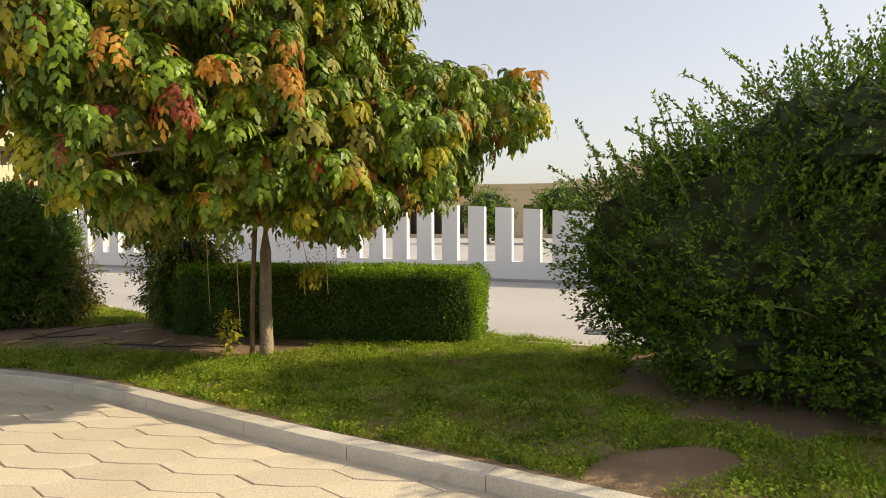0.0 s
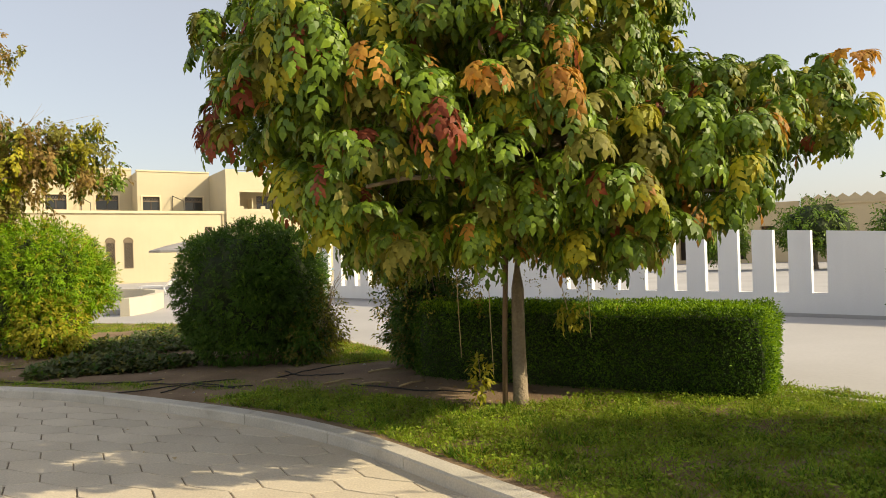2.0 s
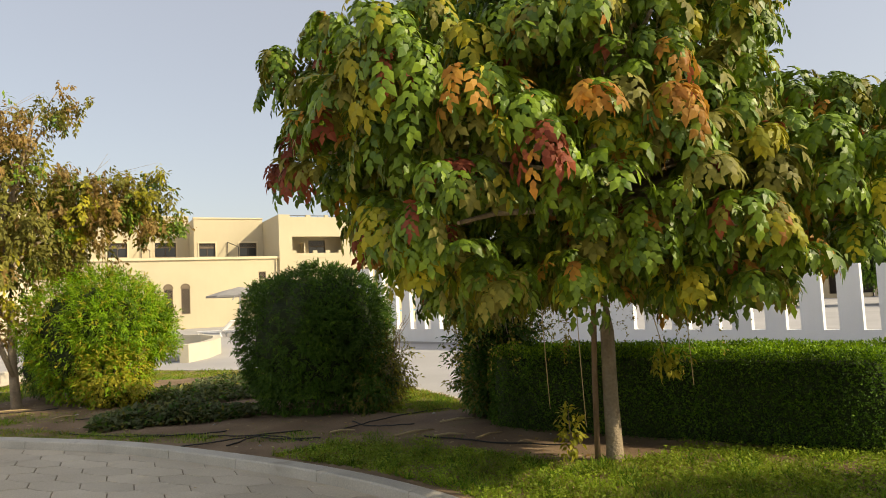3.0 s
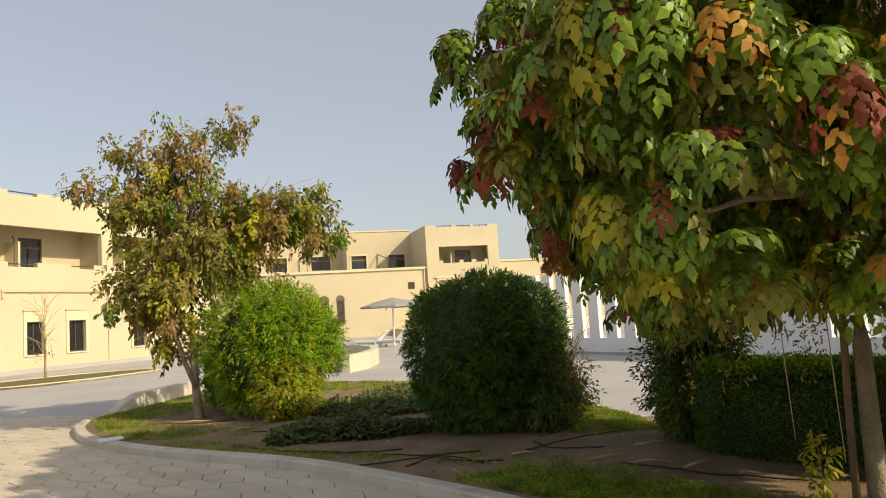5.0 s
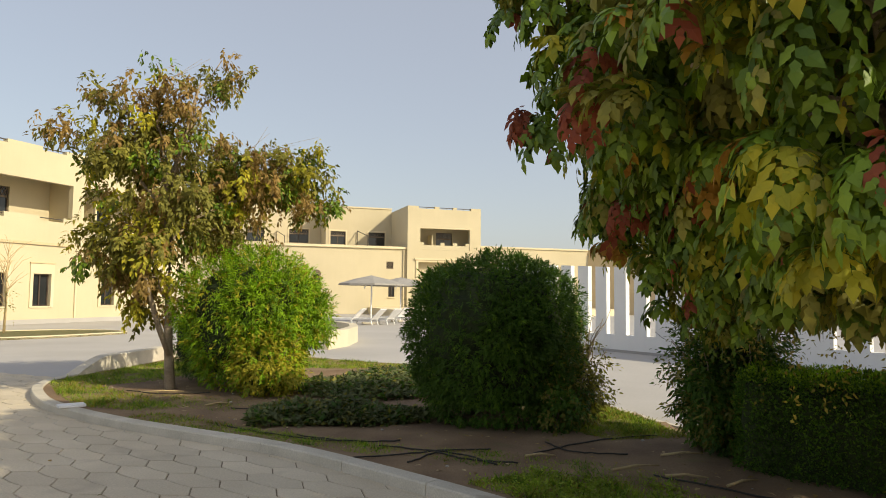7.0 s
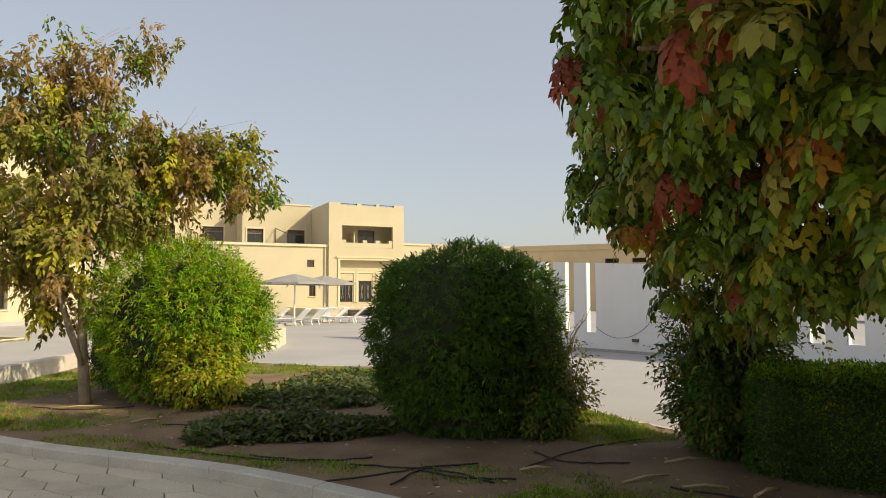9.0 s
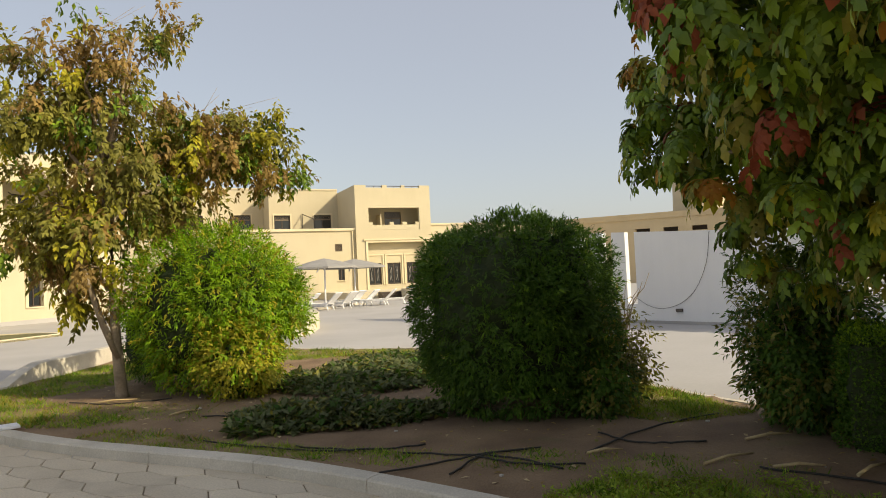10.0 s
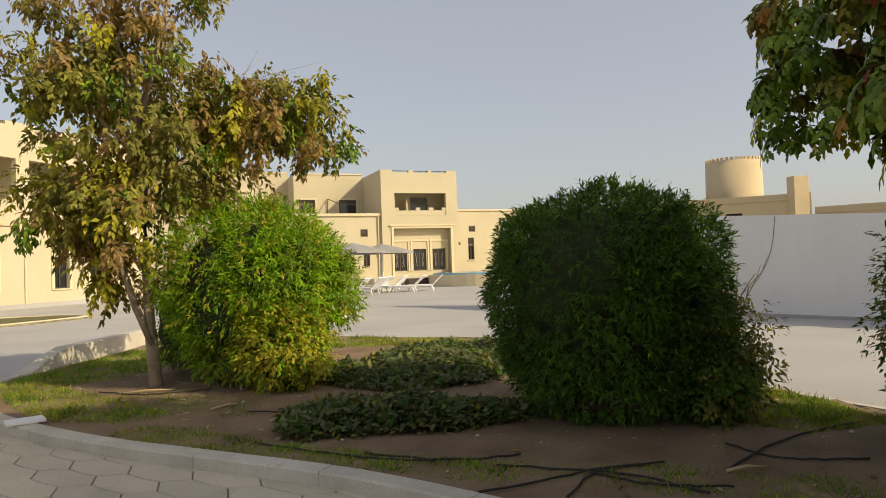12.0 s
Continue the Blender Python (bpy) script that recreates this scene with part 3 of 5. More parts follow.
# set-back upper rooms, stepping away
UPPER = [(-5.9, -0.002, 5.5, 9.25, ((-5.5, -4.15, 5.95, 7.12), (-2.1, -0.6, 5.95, 7.12))),
         (-14.0, -5.902, 8.5, 9.7, ((-12.5, -10.95, 6.2, 7.45), (-8.75, -7.0, 6.2, 7.45))),
         (-22.0, -14.002, 11.0, 10.0, ((-20.5, -19.0, 6.4, 7.6), (-16.8, -15.3, 6.4, 7.6)))]
for u0, u1, v, top, wins in UPPER:
    part("wall", pierced(bmesh.new(), u0, u1, 5.2, top, v, v + 0.3, wins), M_WALL, hotel)
    part("wall", boxed((u0, v + 0.302, 5.2), (u0 + 0.3, v + 6, top)), M_WALL, hotel)
    part("coping", boxed((u0 - 0.05, v - 0.07, top + 0.002), (u1, v + 0.4, top + 0.12)), M_TRIM, hotel)
    part("roof", boxed((u0 + 0.302, v + 0.302, top - 0.7), (u1, v + 6, top - 0.5)), M_SAND, hotel)
    for w in wins:
        framed_window(hotel, *w, v + 0.12)
        part("window_surround", pierced(bmesh.new(), w[0] - 0.12, w[1] + 0.12, w[2] - 0.1, w[3] + 0.14, v - 0.05, v - 0.002, [w]), M_TRIM, hotel)
    um = (wins[0][1] + wins[1][0]) / 2
    bm = bmesh.new()
    tube(bm, (um, v - 0.1, 6.0), (um, v - 0.1, 7.2), 0.035, sides=6)
    tube(bm, (um + 0.5, v - 2.2, 5.2), (um + 0.5, v - 2.2, 6.6), 0.035, sides=6)
    tube(bm, (um, v - 0.1, 7.2), (um + 0.5, v - 2.2, 6.6), 0.035, sides=6)
    part("terrace_rail", bm, M_METAL, hotel)

# the wing beyond the block
part("wall", pierced(bmesh.new(), 6.502, 17.5, 0.0, 5.75, 1.0, 1.3, [(7.9, 8.5, 4.0, 4.5), (7.8, 8.35, 1.65, 3.5), (10.75, 11.3, 4.5, 5.15)]), M_WALL, hotel)
part("coping", boxed((6.502, 0.9, 5.752), (17.5, 1.4, 5.9)), M_TRIM, hotel)
part("roof", boxed((6.502, 1.302, 5.2), (17.5, 9, 5.4)), M_SAND, hotel)
lattice_window(hotel, 7.9, 8.5, 4.0, 4.5, 1.08)
framed_window(hotel, 7.8, 8.35, 1.65, 3.5, 1.1)
framed_window(hotel, 10.75, 11.3, 4.5, 5.15, 1.1, transom=0.25)
part("wall_lamp", boxed((6.9, 0.86, 2.9), (7.05, 0.998, 3.15), 0.02), M_METAL, hotel)
# the raised terrace in front, with its steps and the pool's rim
slab("terrace", [tuple((BLD_M @ Vector((a, b, 0)))[:2]) for a, b in ((-3.2, -8.5), (3.0, -9.5), (17, -4.5), (17.4, 0.98), (-3.2, 0.25))], -0.04, 0.55, M_TRIM, "raised pale terrace before the doors", "terrace")
steps = thing("steps", BLD_M @ pose(0.6, -9.4, 0), "dark stone steps up to the terrace", "steps")
for k in range(3):
    part("tread", boxed((-1.9, -0.9 + 0.3 * k, 0.002 + 0.17 * k), (2.0, 0.3 + 0.02 * k, 0.17 * (k + 1)), 0.01), M_DARKFRAME, steps)
pool = thing("pool", Matrix.Translation((7.2, 52.5, 0.0)), "raised round pool with blue water and a pale rim", "pool")
bm = bmesh.new()
bmesh.ops.create_cone(bm, cap_ends=True, segments=48, radius1=4.2, radius2=4.2, depth=0.7, matrix=Matrix.Translation((0, 0, 0.35)))
part("rim", bm, M_TRIM, pool)
bm = bmesh.new()
bmesh.ops.create_cone(bm, cap_ends=True, segments=48, radius1=3.9, radius2=3.85, depth=0.1, matrix=Matrix.Translation((0, 0, 0.76)))
part("water", bm, M_POOL, pool)

# ---- yellow building beside the road ----
LB0, LB1 = Vector((-23.4, 24.0, 0)), Vector((-13.6, 48.5, 0))
LEN = (LB1 - LB0).length
LB_M = Matrix.Translation(LB0) @ Matrix.Rotation(math.atan2(LB1.y - LB0.y, LB1.x - LB0.x), 4, "Z")
annex = thing("guest_building", LB_M, "two-storey yellow rendered building with deep balconies beside the road", "building")
# along its x axis; its front faces -y; bays are 6.3 m wide
BAYS = [-0.35, 5.95, 12.25, 18.55]
GAPS = [(b + a, b + c) for b in BAYS for a, c in ((0.75, 2.25), (4.1, 5.45))]
holes = [(max(b + 0.35, 0.302), b + 5.95, 5.05, 7.0) for b in BAYS]
wins = [w for b in BAYS for w in ((b + 1.62, b + 2.52, 0.85, 2.43), (b + 3.88, b + 4.86, 0.85, 2.43))]
notches = [(a, c, 8.52, 8.72) for a, c in GAPS]
part("wall", pierced(bmesh.new(), 0, LEN, 0.0, 8.7, 0, 0.3, holes + wins + notches), M_WALL, annex)
part("wall", boxed((LEN - 0.3, 0.302, 0), (LEN, 9, 8.5)), M_WALL, annex)
part("wall", boxed((0, 0.302, 0), (0.3, 9, 8.5)), M_WALL, annex)
part("roof", boxed((0.302, 0.302, 7.6), (LEN - 0.302, 9, 7.8)), M_SAND, annex)
part("wall", pierced(bmesh.new(), 0.302, LEN - 0.302, 4.4, 7.6, 1.9, 2.2, [(b + 2.6, b + 3.9, 4.75, 6.75) for b in BAYS]), M_WALL, annex)
part("floor_slab", boxed((0.302, 0.302, 4.3), (LEN - 0.302, 1.898, 4.5)), M_WALL, annex)
part("ceiling_slab", boxed((0.302, 0.302, 7.25), (LEN - 0.302, 1.898, 7.4)), M_WALL, annex)
for b in BAYS:
    framed_window(annex, b + 2.6, b + 3.9, 4.75, 6.75, 2.0, transom=0.25)
    if b > 0:
        part("side_wall", boxed((b - 0.15, 0.302, 4.502), (b + 0.15, 1.898, 7.248)), M_WALL, annex)
    part("divider", boxed((b + 1.9, 0.9, 4.502), (b + 2.0, 1.89, 6.4)), M_TRIM, annex)
    bm = bmesh.new()
    tube(bm, (b + 1.3, 0.35, 6.35), (b + 2.1, 1.6, 6.75), 0.03, sides=6)
    tube(bm, (b + 1.3, 0.35, 5.0), (b + 1.3, 0.35, 6.35), 0.02, sides=6)
    part("awning_arm", bm, M_METAL, annex)
    for a, c in ((0.36, 0.75), (2.25, 4.1), (5.45, 5.94)):
        if b + a > 0.31:
            part("parapet_post", boxed((b + a, 0.01, 5.052), (b + c, 0.29, 5.28)), M_WALL, annex)
    for a, c in ((0.75, 2.25), (4.1, 5.45)):
        bm = bmesh.new()
        tube(bm, (b + a, 0.12, 8.66), (b + c, 0.12, 8.66), 0.03, sides=6)
        part("rail", bm, M_METAL, annex)
        bm = bmesh.new()
        tube(bm, (b + a, 0.12, 5.2), (b + c, 0.12, 5.2), 0.025, sides=6)
        part("rail", bm, M_METAL, annex)
    part("string_course", boxed((b + 0.4, -0.09, 3.84), (b + 5.9, -0.002, 3.96)), M_SAND, annex)
    for u in (b + 0.4, b + 5.78):
        part("bracket", boxed((u, -0.085, 3.55), (u + 0.12, -0.002, 3.838), 0.02), M_SAND, annex)
    part("downpipe", tube(bmesh.new(), (b + 6.3, -0.05, 0.0), (b + 6.3, -0.05, 3.8), 0.045), M_TRIM, annex)
for w in wins:
    framed_window(annex, *w, 0.14, transom=0.0, bars=1)
    part("window_surround", pierced(bmesh.new(), w[0] - 0.16, w[1] + 0.16, w[2] - 0.06, w[3] + 0.5, -0.06, -0.002, [(w[0], w[1], w[2] - 0.06, w[3])]), M_TRIM, annex)
    part("lintel", boxed((w[0] - 0.2, -0.1, w[3] + 0.502), (w[1] + 0.2, -0.002, w[3] + 0.56)), M_SAND, annex)
part("plinth", boxed((0, -0.12, 0.0), (LEN, -0.002, 0.22)), M_PLAZA, annex)

# ---- sand-coloured walls with a round tower ----
def far_wall(name, a, b, top, label, openings=(), merlons=False, thick=0.6):
    a, b = Vector((*a, 0)), Vector((*b, 0))
    m = Matrix.Translation(a) @ Matrix.Rotation(math.atan2(b.y - a.y, b.x - a.x), 4, "Z")
    n = (b - a).length
    ob = thing(name, m, label, "building")
    part("wall", pierced(bmesh.new(), 0, n, 0, top, 0, thick, openings), M_SAND, ob)
    if openings:
        part("inner_wall", boxed((0, thick + 0.8, 0), (n, thick + 1.0, top - 0.5)), M_DARKFRAME, ob)
    part("coping", boxed((0, -0.1, top - 0.5), (n, -0.002, top - 0.32)), M_SAND, ob)
    if merlons:
        k = 0
        while k * 0.8 + 0.8 < n:
            bm = bmesh.new()
            u = k * 0.8
            co = [(u, 0, top), (u + 0.8, 0, top), (u + 0.4, 0, top + 0.32), (u, 0.3, top), (u + 0.8, 0.3, top), (u + 0.4, 0.3, top + 0.32)]
            vs = [bm.verts.new(c) for c in co]
            for f in ((0, 1, 2), (5, 4, 3), (0, 2, 5, 3), (1, 4, 5, 2)):
                bm.faces.new([vs[i] for i in f])
            part("merlon", bm, M_SAND, ob)
            k += 1
    return ob


far_wall("courtyard_range", (15.9, 68.5), (33.0, 58.1), 5.9, "low sand-coloured range with a plain parapet", [(9.3 + 2.3 * k, 10.5 + 2.3 * k, 4.2, 4.6) for k in range(3)])
far_wall("arcade_range", (33.2, 58.0), (43.0, 47.6), 4.75, "sand-coloured range with dark openings and panels", [(1.0 + 2.1 * k, 2.0 + 2.1 * k, 0.3, 2.9) for k in range(7)])
far_wall("fort_wall", (43.1, 47.5), (56, 35.0), 4.85, "sand-coloured wall with pointed merlons", [(2, 2.8, 3.0, 3.5)], True)
far_wall("fort_wall", (56.1, 34.9), (70, 18.0), 5.6, "tall sand-coloured wall with pointed merlons", (), True)
tower = thing("round_tower", Matrix.Translation((31.0, 66.0, 0)), "round sand-coloured tower with a toothed rim", "tower")
bm = bmesh.new()
bmesh.ops.create_cone(bm, cap_ends=True, segments=64, radius1=2.5, radius2=2.3, depth=9.4, matrix=Matrix.Translation((0, 0, 4.7)))
for f in bm.faces:
    f.smooth = len(f.verts) == 4
part("drum", bm, M_SAND, tower)
part("pier", boxed((0.6, -8.0, 0.0), (1.8, -7.0, 7.2), 0.04), M_SAND, tower)
for k in range(36):
    a = k * math.tau / 36
    m = Matrix.Rotation(a, 4, "Z")
    bm = boxed((2.12, -0.13, 9.402), (2.30, 0.13, 9.65))
    bm.transform(m)
    part("merlon", bm, M_SAND, tower)
gate = thing("gate_tower", Matrix.Translation((52.5, 44.5, 0)) @ Matrix.Rotation(radians(-40), 4, "Z"), "square sand-coloured gate tower with a toothed rim", "tower")
part("body", boxed((-2.6, -2.6, 0), (2.6, 2.6, 6.8), 0.05), M_SAND, gate)
for k in range(7):
    part("merlon", boxed((-2.6 + 0.77 * k, -2.6, 6.802), (-2.1 + 0.77 * k, -2.3, 7.1)), M_SAND, gate)


# ---- plants ----
def foliage(name, rng, blobs, count, shape, size, mats, chances, parent, droop=0.5, per=9, spread=0.22, shell=0.55, label="", face=0.7, clump=0, tight=0.13, lowest=-9.0, blocky=2.0):
    """A crown of leaf sprays: each hangs round a point near the outside of one of the blobs (x, y, z, rx, ry, rz)."""
    vol = np.array([(b[3] * b[4] * b[5]) ** (2 / 3) for b in blobs])
    allv, allf, allk, base = [], [], [], 0
    for b, share in zip(blobs, vol / vol.sum()):
        n = max(6, int(count * share))
        if clump:
            m = max(2, n // clump)
            cp, cd = lump(rng, b[:3], b[3:], m, shell)
            own = rng.integers(0, len(cp), n)
            p, d = cp[own] + rng.normal(size=(n, 3)) * tight * np.array([1, 1, 0.8]), cd[own]
            inner = rng.uniform(size=n) < 0.16
            p[inner] = np.array(b[:3]) + (p[inner] - np.array(b[:3])) * rng.uniform(0.3, 0.8, (inner.sum(), 1))
            kinds = rng.choice(len(mats), len(cp), p=chances)[own]
        else:
            p, d = lump(rng, b[:3], b[3:], n, shell, 0.12 if blocky == 2.0 else 0.04, blocky=blocky)
            kinds = None
        p[:, 2] = np.maximum(p[:, 2], lowest)
        if kinds is None:
            kinds = rng.choice(len(mats), len(p), p=chances)
        # each spray is a drooping twig with leaves on both sides
        twig = unit(d * (1 - droop) + np.array([0, 0, -droop]) + rng.normal(size=(len(p), 3)) * 0.28)
        s = np.repeat(np.arange(len(p)), per)
        along_t = np.tile(np.linspace(0.0, 1.0, per), len(p))
        side = unit(np.cross(twig, rng.normal(size=(len(p), 3))))[s]
        flip = np.where(np.arange(len(s)) % 2 == 0, 1.0, -1.0)[:, None]
        place = p[s] + twig[s] * (along_t[:, None] * spread * 1.5) + rng.normal(size=(len(s), 3)) * spread * 0.12
        direction = twig[s] * (0.45 + 0.5 * along_t[:, None]) + side * flip * (0.9 - 0.6 * along_t[:, None]) + np.array([0, 0, -0.35 * droop]) + rng.normal(size=(len(s), 3)) * 0.18
        up = d[s] * face + np.array([0, 0, 0.6]) + rng.normal(size=(len(s), 3)) * 0.35
        v, f, k = leaves(shape, place, direction, up, rng.uniform(size[0], size[1], len(s)), kinds[s])
        allv.append(v), allf.append(f + base), allk.append(k)
        base += len(v)
    me = mesh_np(name, np.concatenate(allv), np.concatenate(allf), mats, np.concatenate(allk))
    ob = new(name, me)
    ob.parent = parent
    return tagged(ob, label)


def limb(bm, a, b, r0, r1, rng, bend=0.15):
    a, b = np.array(a, float), np.array(b, float)
    pts, rad = [], []
    for t in np.linspace(0, 1, 6):
        pts.append(tuple(a + (b - a) * t + rng.normal(size=3) * bend * 0.3 * math.sin(math.pi * t) + np.array([0, 0, bend * math.sin(math.pi * t)])))
        rad.append(r0 + (r1 - r0) * t)
    tapered(bm, pts, rad, 7)


# the big tree with autumn tints
def tuft_crown(name, rng, tips, out, kinds, mats, parent, label="", per=8, reach=(0.17, 0.34), size=(0.062, 0.11), stray=None):
    """A crown of tufts: from each twig tip spring arching, drooping leaves of nine leaflets in pairs along a rib."""
    n, m = len(tips), len(tips) * per
    own = np.repeat(np.arange(n), per)
    turn = np.tile(np.arange(per) * math.tau / per, n) + np.repeat(rng.uniform(0, math.tau, n), per) + rng.normal(size=m) * 0.3
    flat = out[own] * np.array([1, 1, 0.0])
    h = unit(flat * 0.75 + np.stack([np.cos(turn), np.sin(turn), np.zeros(m)], 1))
    grown = np.repeat(rng.uniform(0.65, 1.15, n), per)
    ln = (rng.uniform(*reach, m) * grown)[:, None]
    lift = rng.uniform(0.05, 0.7, m)[:, None]
    sag = (np.repeat(rng.uniform(0.4, 1.15, n), per) + rng.uniform(-0.1, 0.1, m))[:, None]
    kind = kinds[own].copy()
    if stray is not None:
        odd = rng.uniform(size=m) < 0.14
        kind[odd] = rng.choice(len(mats), odd.sum(), p=stray)
    vs_, fs_, ks_, base = [], [], [], 0
    for s, flip in ((0.22, 1), (0.30, -1), (0.46, 1), (0.54, -1), (0.70, 1), (0.76, -1), (0.90, 1), (0.93, -1), (1.0, 0)):
        p = tips[own] + ln * (h * (0.9 * s - 0.3 * s * s)) + ln * np.array([0, 0, 1.0]) * (lift * s - sag * s * s)
        tang = unit(h * (0.9 - 0.6 * s) + np.array([0, 0, 1.0]) * (lift - 2 * sag * s))
        side = unit(np.cross(tang, np.array([0, 0, 1.0])) + 1e-6)
        top = np.cross(side, tang)
        along = tang * (0.75 if flip else 1.0) + side * flip * 0.8 + np.array([0, 0, -0.25]) + rng.normal(size=(m, 3)) * 0.14
        v, f, k = leaves(LOBED, p, along, top + rng.normal(size=(m, 3)) * 0.22, rng.uniform(*size, m) * (0.78 + 0.3 * s) * np.sqrt(grown), kind)
        vs_.append(v), fs_.append(f + base), ks_.append(k)
        base += len(v)
    ob = new(name, mesh_np(name, np.concatenate(vs_), np.concatenate(fs_), mats, np.concatenate(ks_)))
    ob.parent = parent
    return tagged(ob, label)


rng = np.random.default_rng(11)
tree = thing("tree", Matrix.Identity(4), "broad tree with drooping green, yellow and red leaves beside a hedge", "tree")
T1 = (5.02, 9.5)
bm = bmesh.new()
tapered(bm, [(T1[0], T1[1], 0.02), (T1[0] - 0.003, T1[1], 0.12), (T1[0] - 0.005, T1[1] + 0.01, 0.6), (T1[0] + 0.005, T1[1] + 0.02, 1.2), (T1[0] + 0.01, T1[1] + 0.02, 1.8), (T1[0] - 0.03, T1[1], 2.6), (T1[0] - 0.05, T1[1], 3.6), (T1[0], T1[1], 4.6)],
        [0.10, 0.078, 0.066, 0.06, 0.056, 0.05, 0.04, 0.02], 12)
part("trunk", bm, M_BARK, tree)
# the crown's boughs: centre and radius
BOUGHS = [(3.9, 9.1, 2.7, .95), (4.7, 11.0, 3.7, .95), (6.5, 10.7, 3.2, .95), (5.7, 9.3, 2.3, .95), (4.5, 10.8, 2.3, .95), (5.8, 9.6, 4.0, .94), (3.8, 8.0, 2.4, .95), (6.7, 10.9, 2.3, .93), (4.8, 8.4, 3.0, .92),
          (6.4, 10.4, 4.2, .94), (3.9, 10.5, 3.2, .95), (6.8, 9.5, 2.6, .81), (5.5, 11.1, 2.5, .95), (5.4, 8.6, 2.3, .92), (7.2, 10.3, 2.6, .92), (4.9, 9.6, 3.6, .95), (5.4, 8.4, 4.3, .64), (4.6, 7.6, 3.3, .68),
          (5.6, 11.0, 4.0, .86), (3.8, 9.6, 2.4, .91), (4.6, 7.8, 2.3, .81), (6.3, 9.5, 4.6, .63), (6.4, 8.4, 2.6, .52), (3.2, 10.0, 3.1, .67)]
BRANCHES = [(5.6, 7.4, 2.2, .45), (3.0, 8.8, 2.7, .5), (4.0, 11.2, 4.3, .49), (7.4, 8.5, 2.7, .41), (3.8, 11.5, 3.2, .5), (5.4, 10.3, 4.7, .5), (5.0, 7.8, 4.0, .5), (5.9, 9.1, 4.9, .5), (3.1, 7.7, 2.8, .49),
            (7.8, 8.9, 2.8, .4), (6.2, 10.2, 1.7, .5), (7.3, 10.9, 3.5, .5), (3.7, 8.3, 3.4, .46), (4.3, 9.4, 1.9, .5), (6.9, 7.8, 2.6, .36), (7.7, 9.9, 3.1, .5), (6.1, 7.6, 2.5, .36), (5.0, 11.7, 1.8, .37),
            (4.2, 8.9, 3.8, .49), (4.0, 10.1, 1.8, .5), (6.6, 8.8, 2.2, .5), (3.7, 8.7, 1.9, .5)]
SPRIGS = [(3.2, 11.4, 3.2, .35), (4.9, 8.2, 4.4, .42), (2.8, 8.2, 2.6, .44), (2.6, 9.4, 2.8, .36), (4.2, 11.5, 1.7, .5), (4.5, 7.6, 4.0, .42), (3.6, 10.6, 3.8, .5), (4.9, 11.2, 4.4, .5), (6.3, 8.1, 2.0, .3),
          (3.3, 10.9, 2.2, .36), (5.0, 7.4, 1.9, .41), (6.7, 8.8, 2.9, .41), (4.0, 7.4, 2.9, .5), (3.3, 7.6, 2.0, .45), (2.95, 8.9, 3.4, .4), (2.75, 9.6, 3.6, .4), (3.2, 10.1, 3.8, .45), (3.15, 9.9, 2.5, .35), (2.45, 9.6, 3.55, .35), (3.85, 12.7, 3.15, .4), (3.7, 12.5, 2.5, .4), (4.1, 12.2, 2.9, .5)]
# unseen boughs overhead, added to shade the crown below
SHADE_BOUGHS = [(5.0, 9.7, 5.0, .9), (6.0, 10.2, 5.1, .8), (4.3, 10.4, 4.8, .8), (5.6, 9.2, 5.4, .6), (5.3, 11.0, 4.9, .7)]
BOUGHS = BOUGHS + BRANCHES + SPRIGS + SHADE_BOUGHS
for b in BOUGHS:
    bm = bmesh.new()
    limb(bm, (T1[0] - 0.02, T1[1], min(1.5 + 0.3 * b[2], b[2])), b[:3], 0.045, 0.012, rng)
    part("limb", bm, M_BARK, tree)
bough_c, bough_r = np.array([b[:3] for b in BOUGHS]), np.array([b[3] for b in BOUGHS])
tips, outs = [], []
for c, rad in zip(bough_c, bough_r):
    d = rand_dirs(rng, int(150 * rad * rad))
    p = c + d * (rad * rng.uniform(0.7, 1.04, len(d)))[:, None] + np.array([0, 0, 0.08])
    deep = (1 - np.linalg.norm(p[:, None] - bough_c[None], axis=2) / bough_r[None]).max(1)
    ok = (deep < 0.34) | (rng.uniform(size=len(d)) < 0.12)
    tips.append(p[ok]), outs.append(unit(d[ok] + unit(p[ok] - np.array([T1[0], T1[1], 2.6])) * 0.6))
RED_TIPS = [(2.42, 8.4, 2.66), (2.4, 8.5, 2.5), (2.92, 7.35, 2.9), (3.3, 7.2, 2.74), (2.95, 9.7, 2.2), (4.4, 7.05, 2.85), (4.35, 6.95, 2.6), (2.25, 9.35, 2.7), (3.9, 6.95, 2.6), (5.9, 7.2, 2.4), (7.0, 7.5, 2.95)]
tips, outs = np.concatenate(tips + [np.array(RED_TIPS)]), np.concatenate(outs + [unit(np.array(RED_TIPS) - np.array([T1[0], T1[1], 2.4]))])
TINTS = [L_GREEN, L_OLIVE, L_YELLOW, L_ORANGE, L_RED]
kinds = rng.choice(5, len(tips), p=[0.70, 0.19, 0.08, 0.018, 0.012])
kinds[-len(RED_TIPS):] = [4, 4, 4, 3, 4, 3, 3, 4, 3, 2, 3]
tuft_crown("crown", rng, tips, outs, kinds, TINTS, tree, stray=[0.25, 0.35, 0.25, 0.08, 0.07])
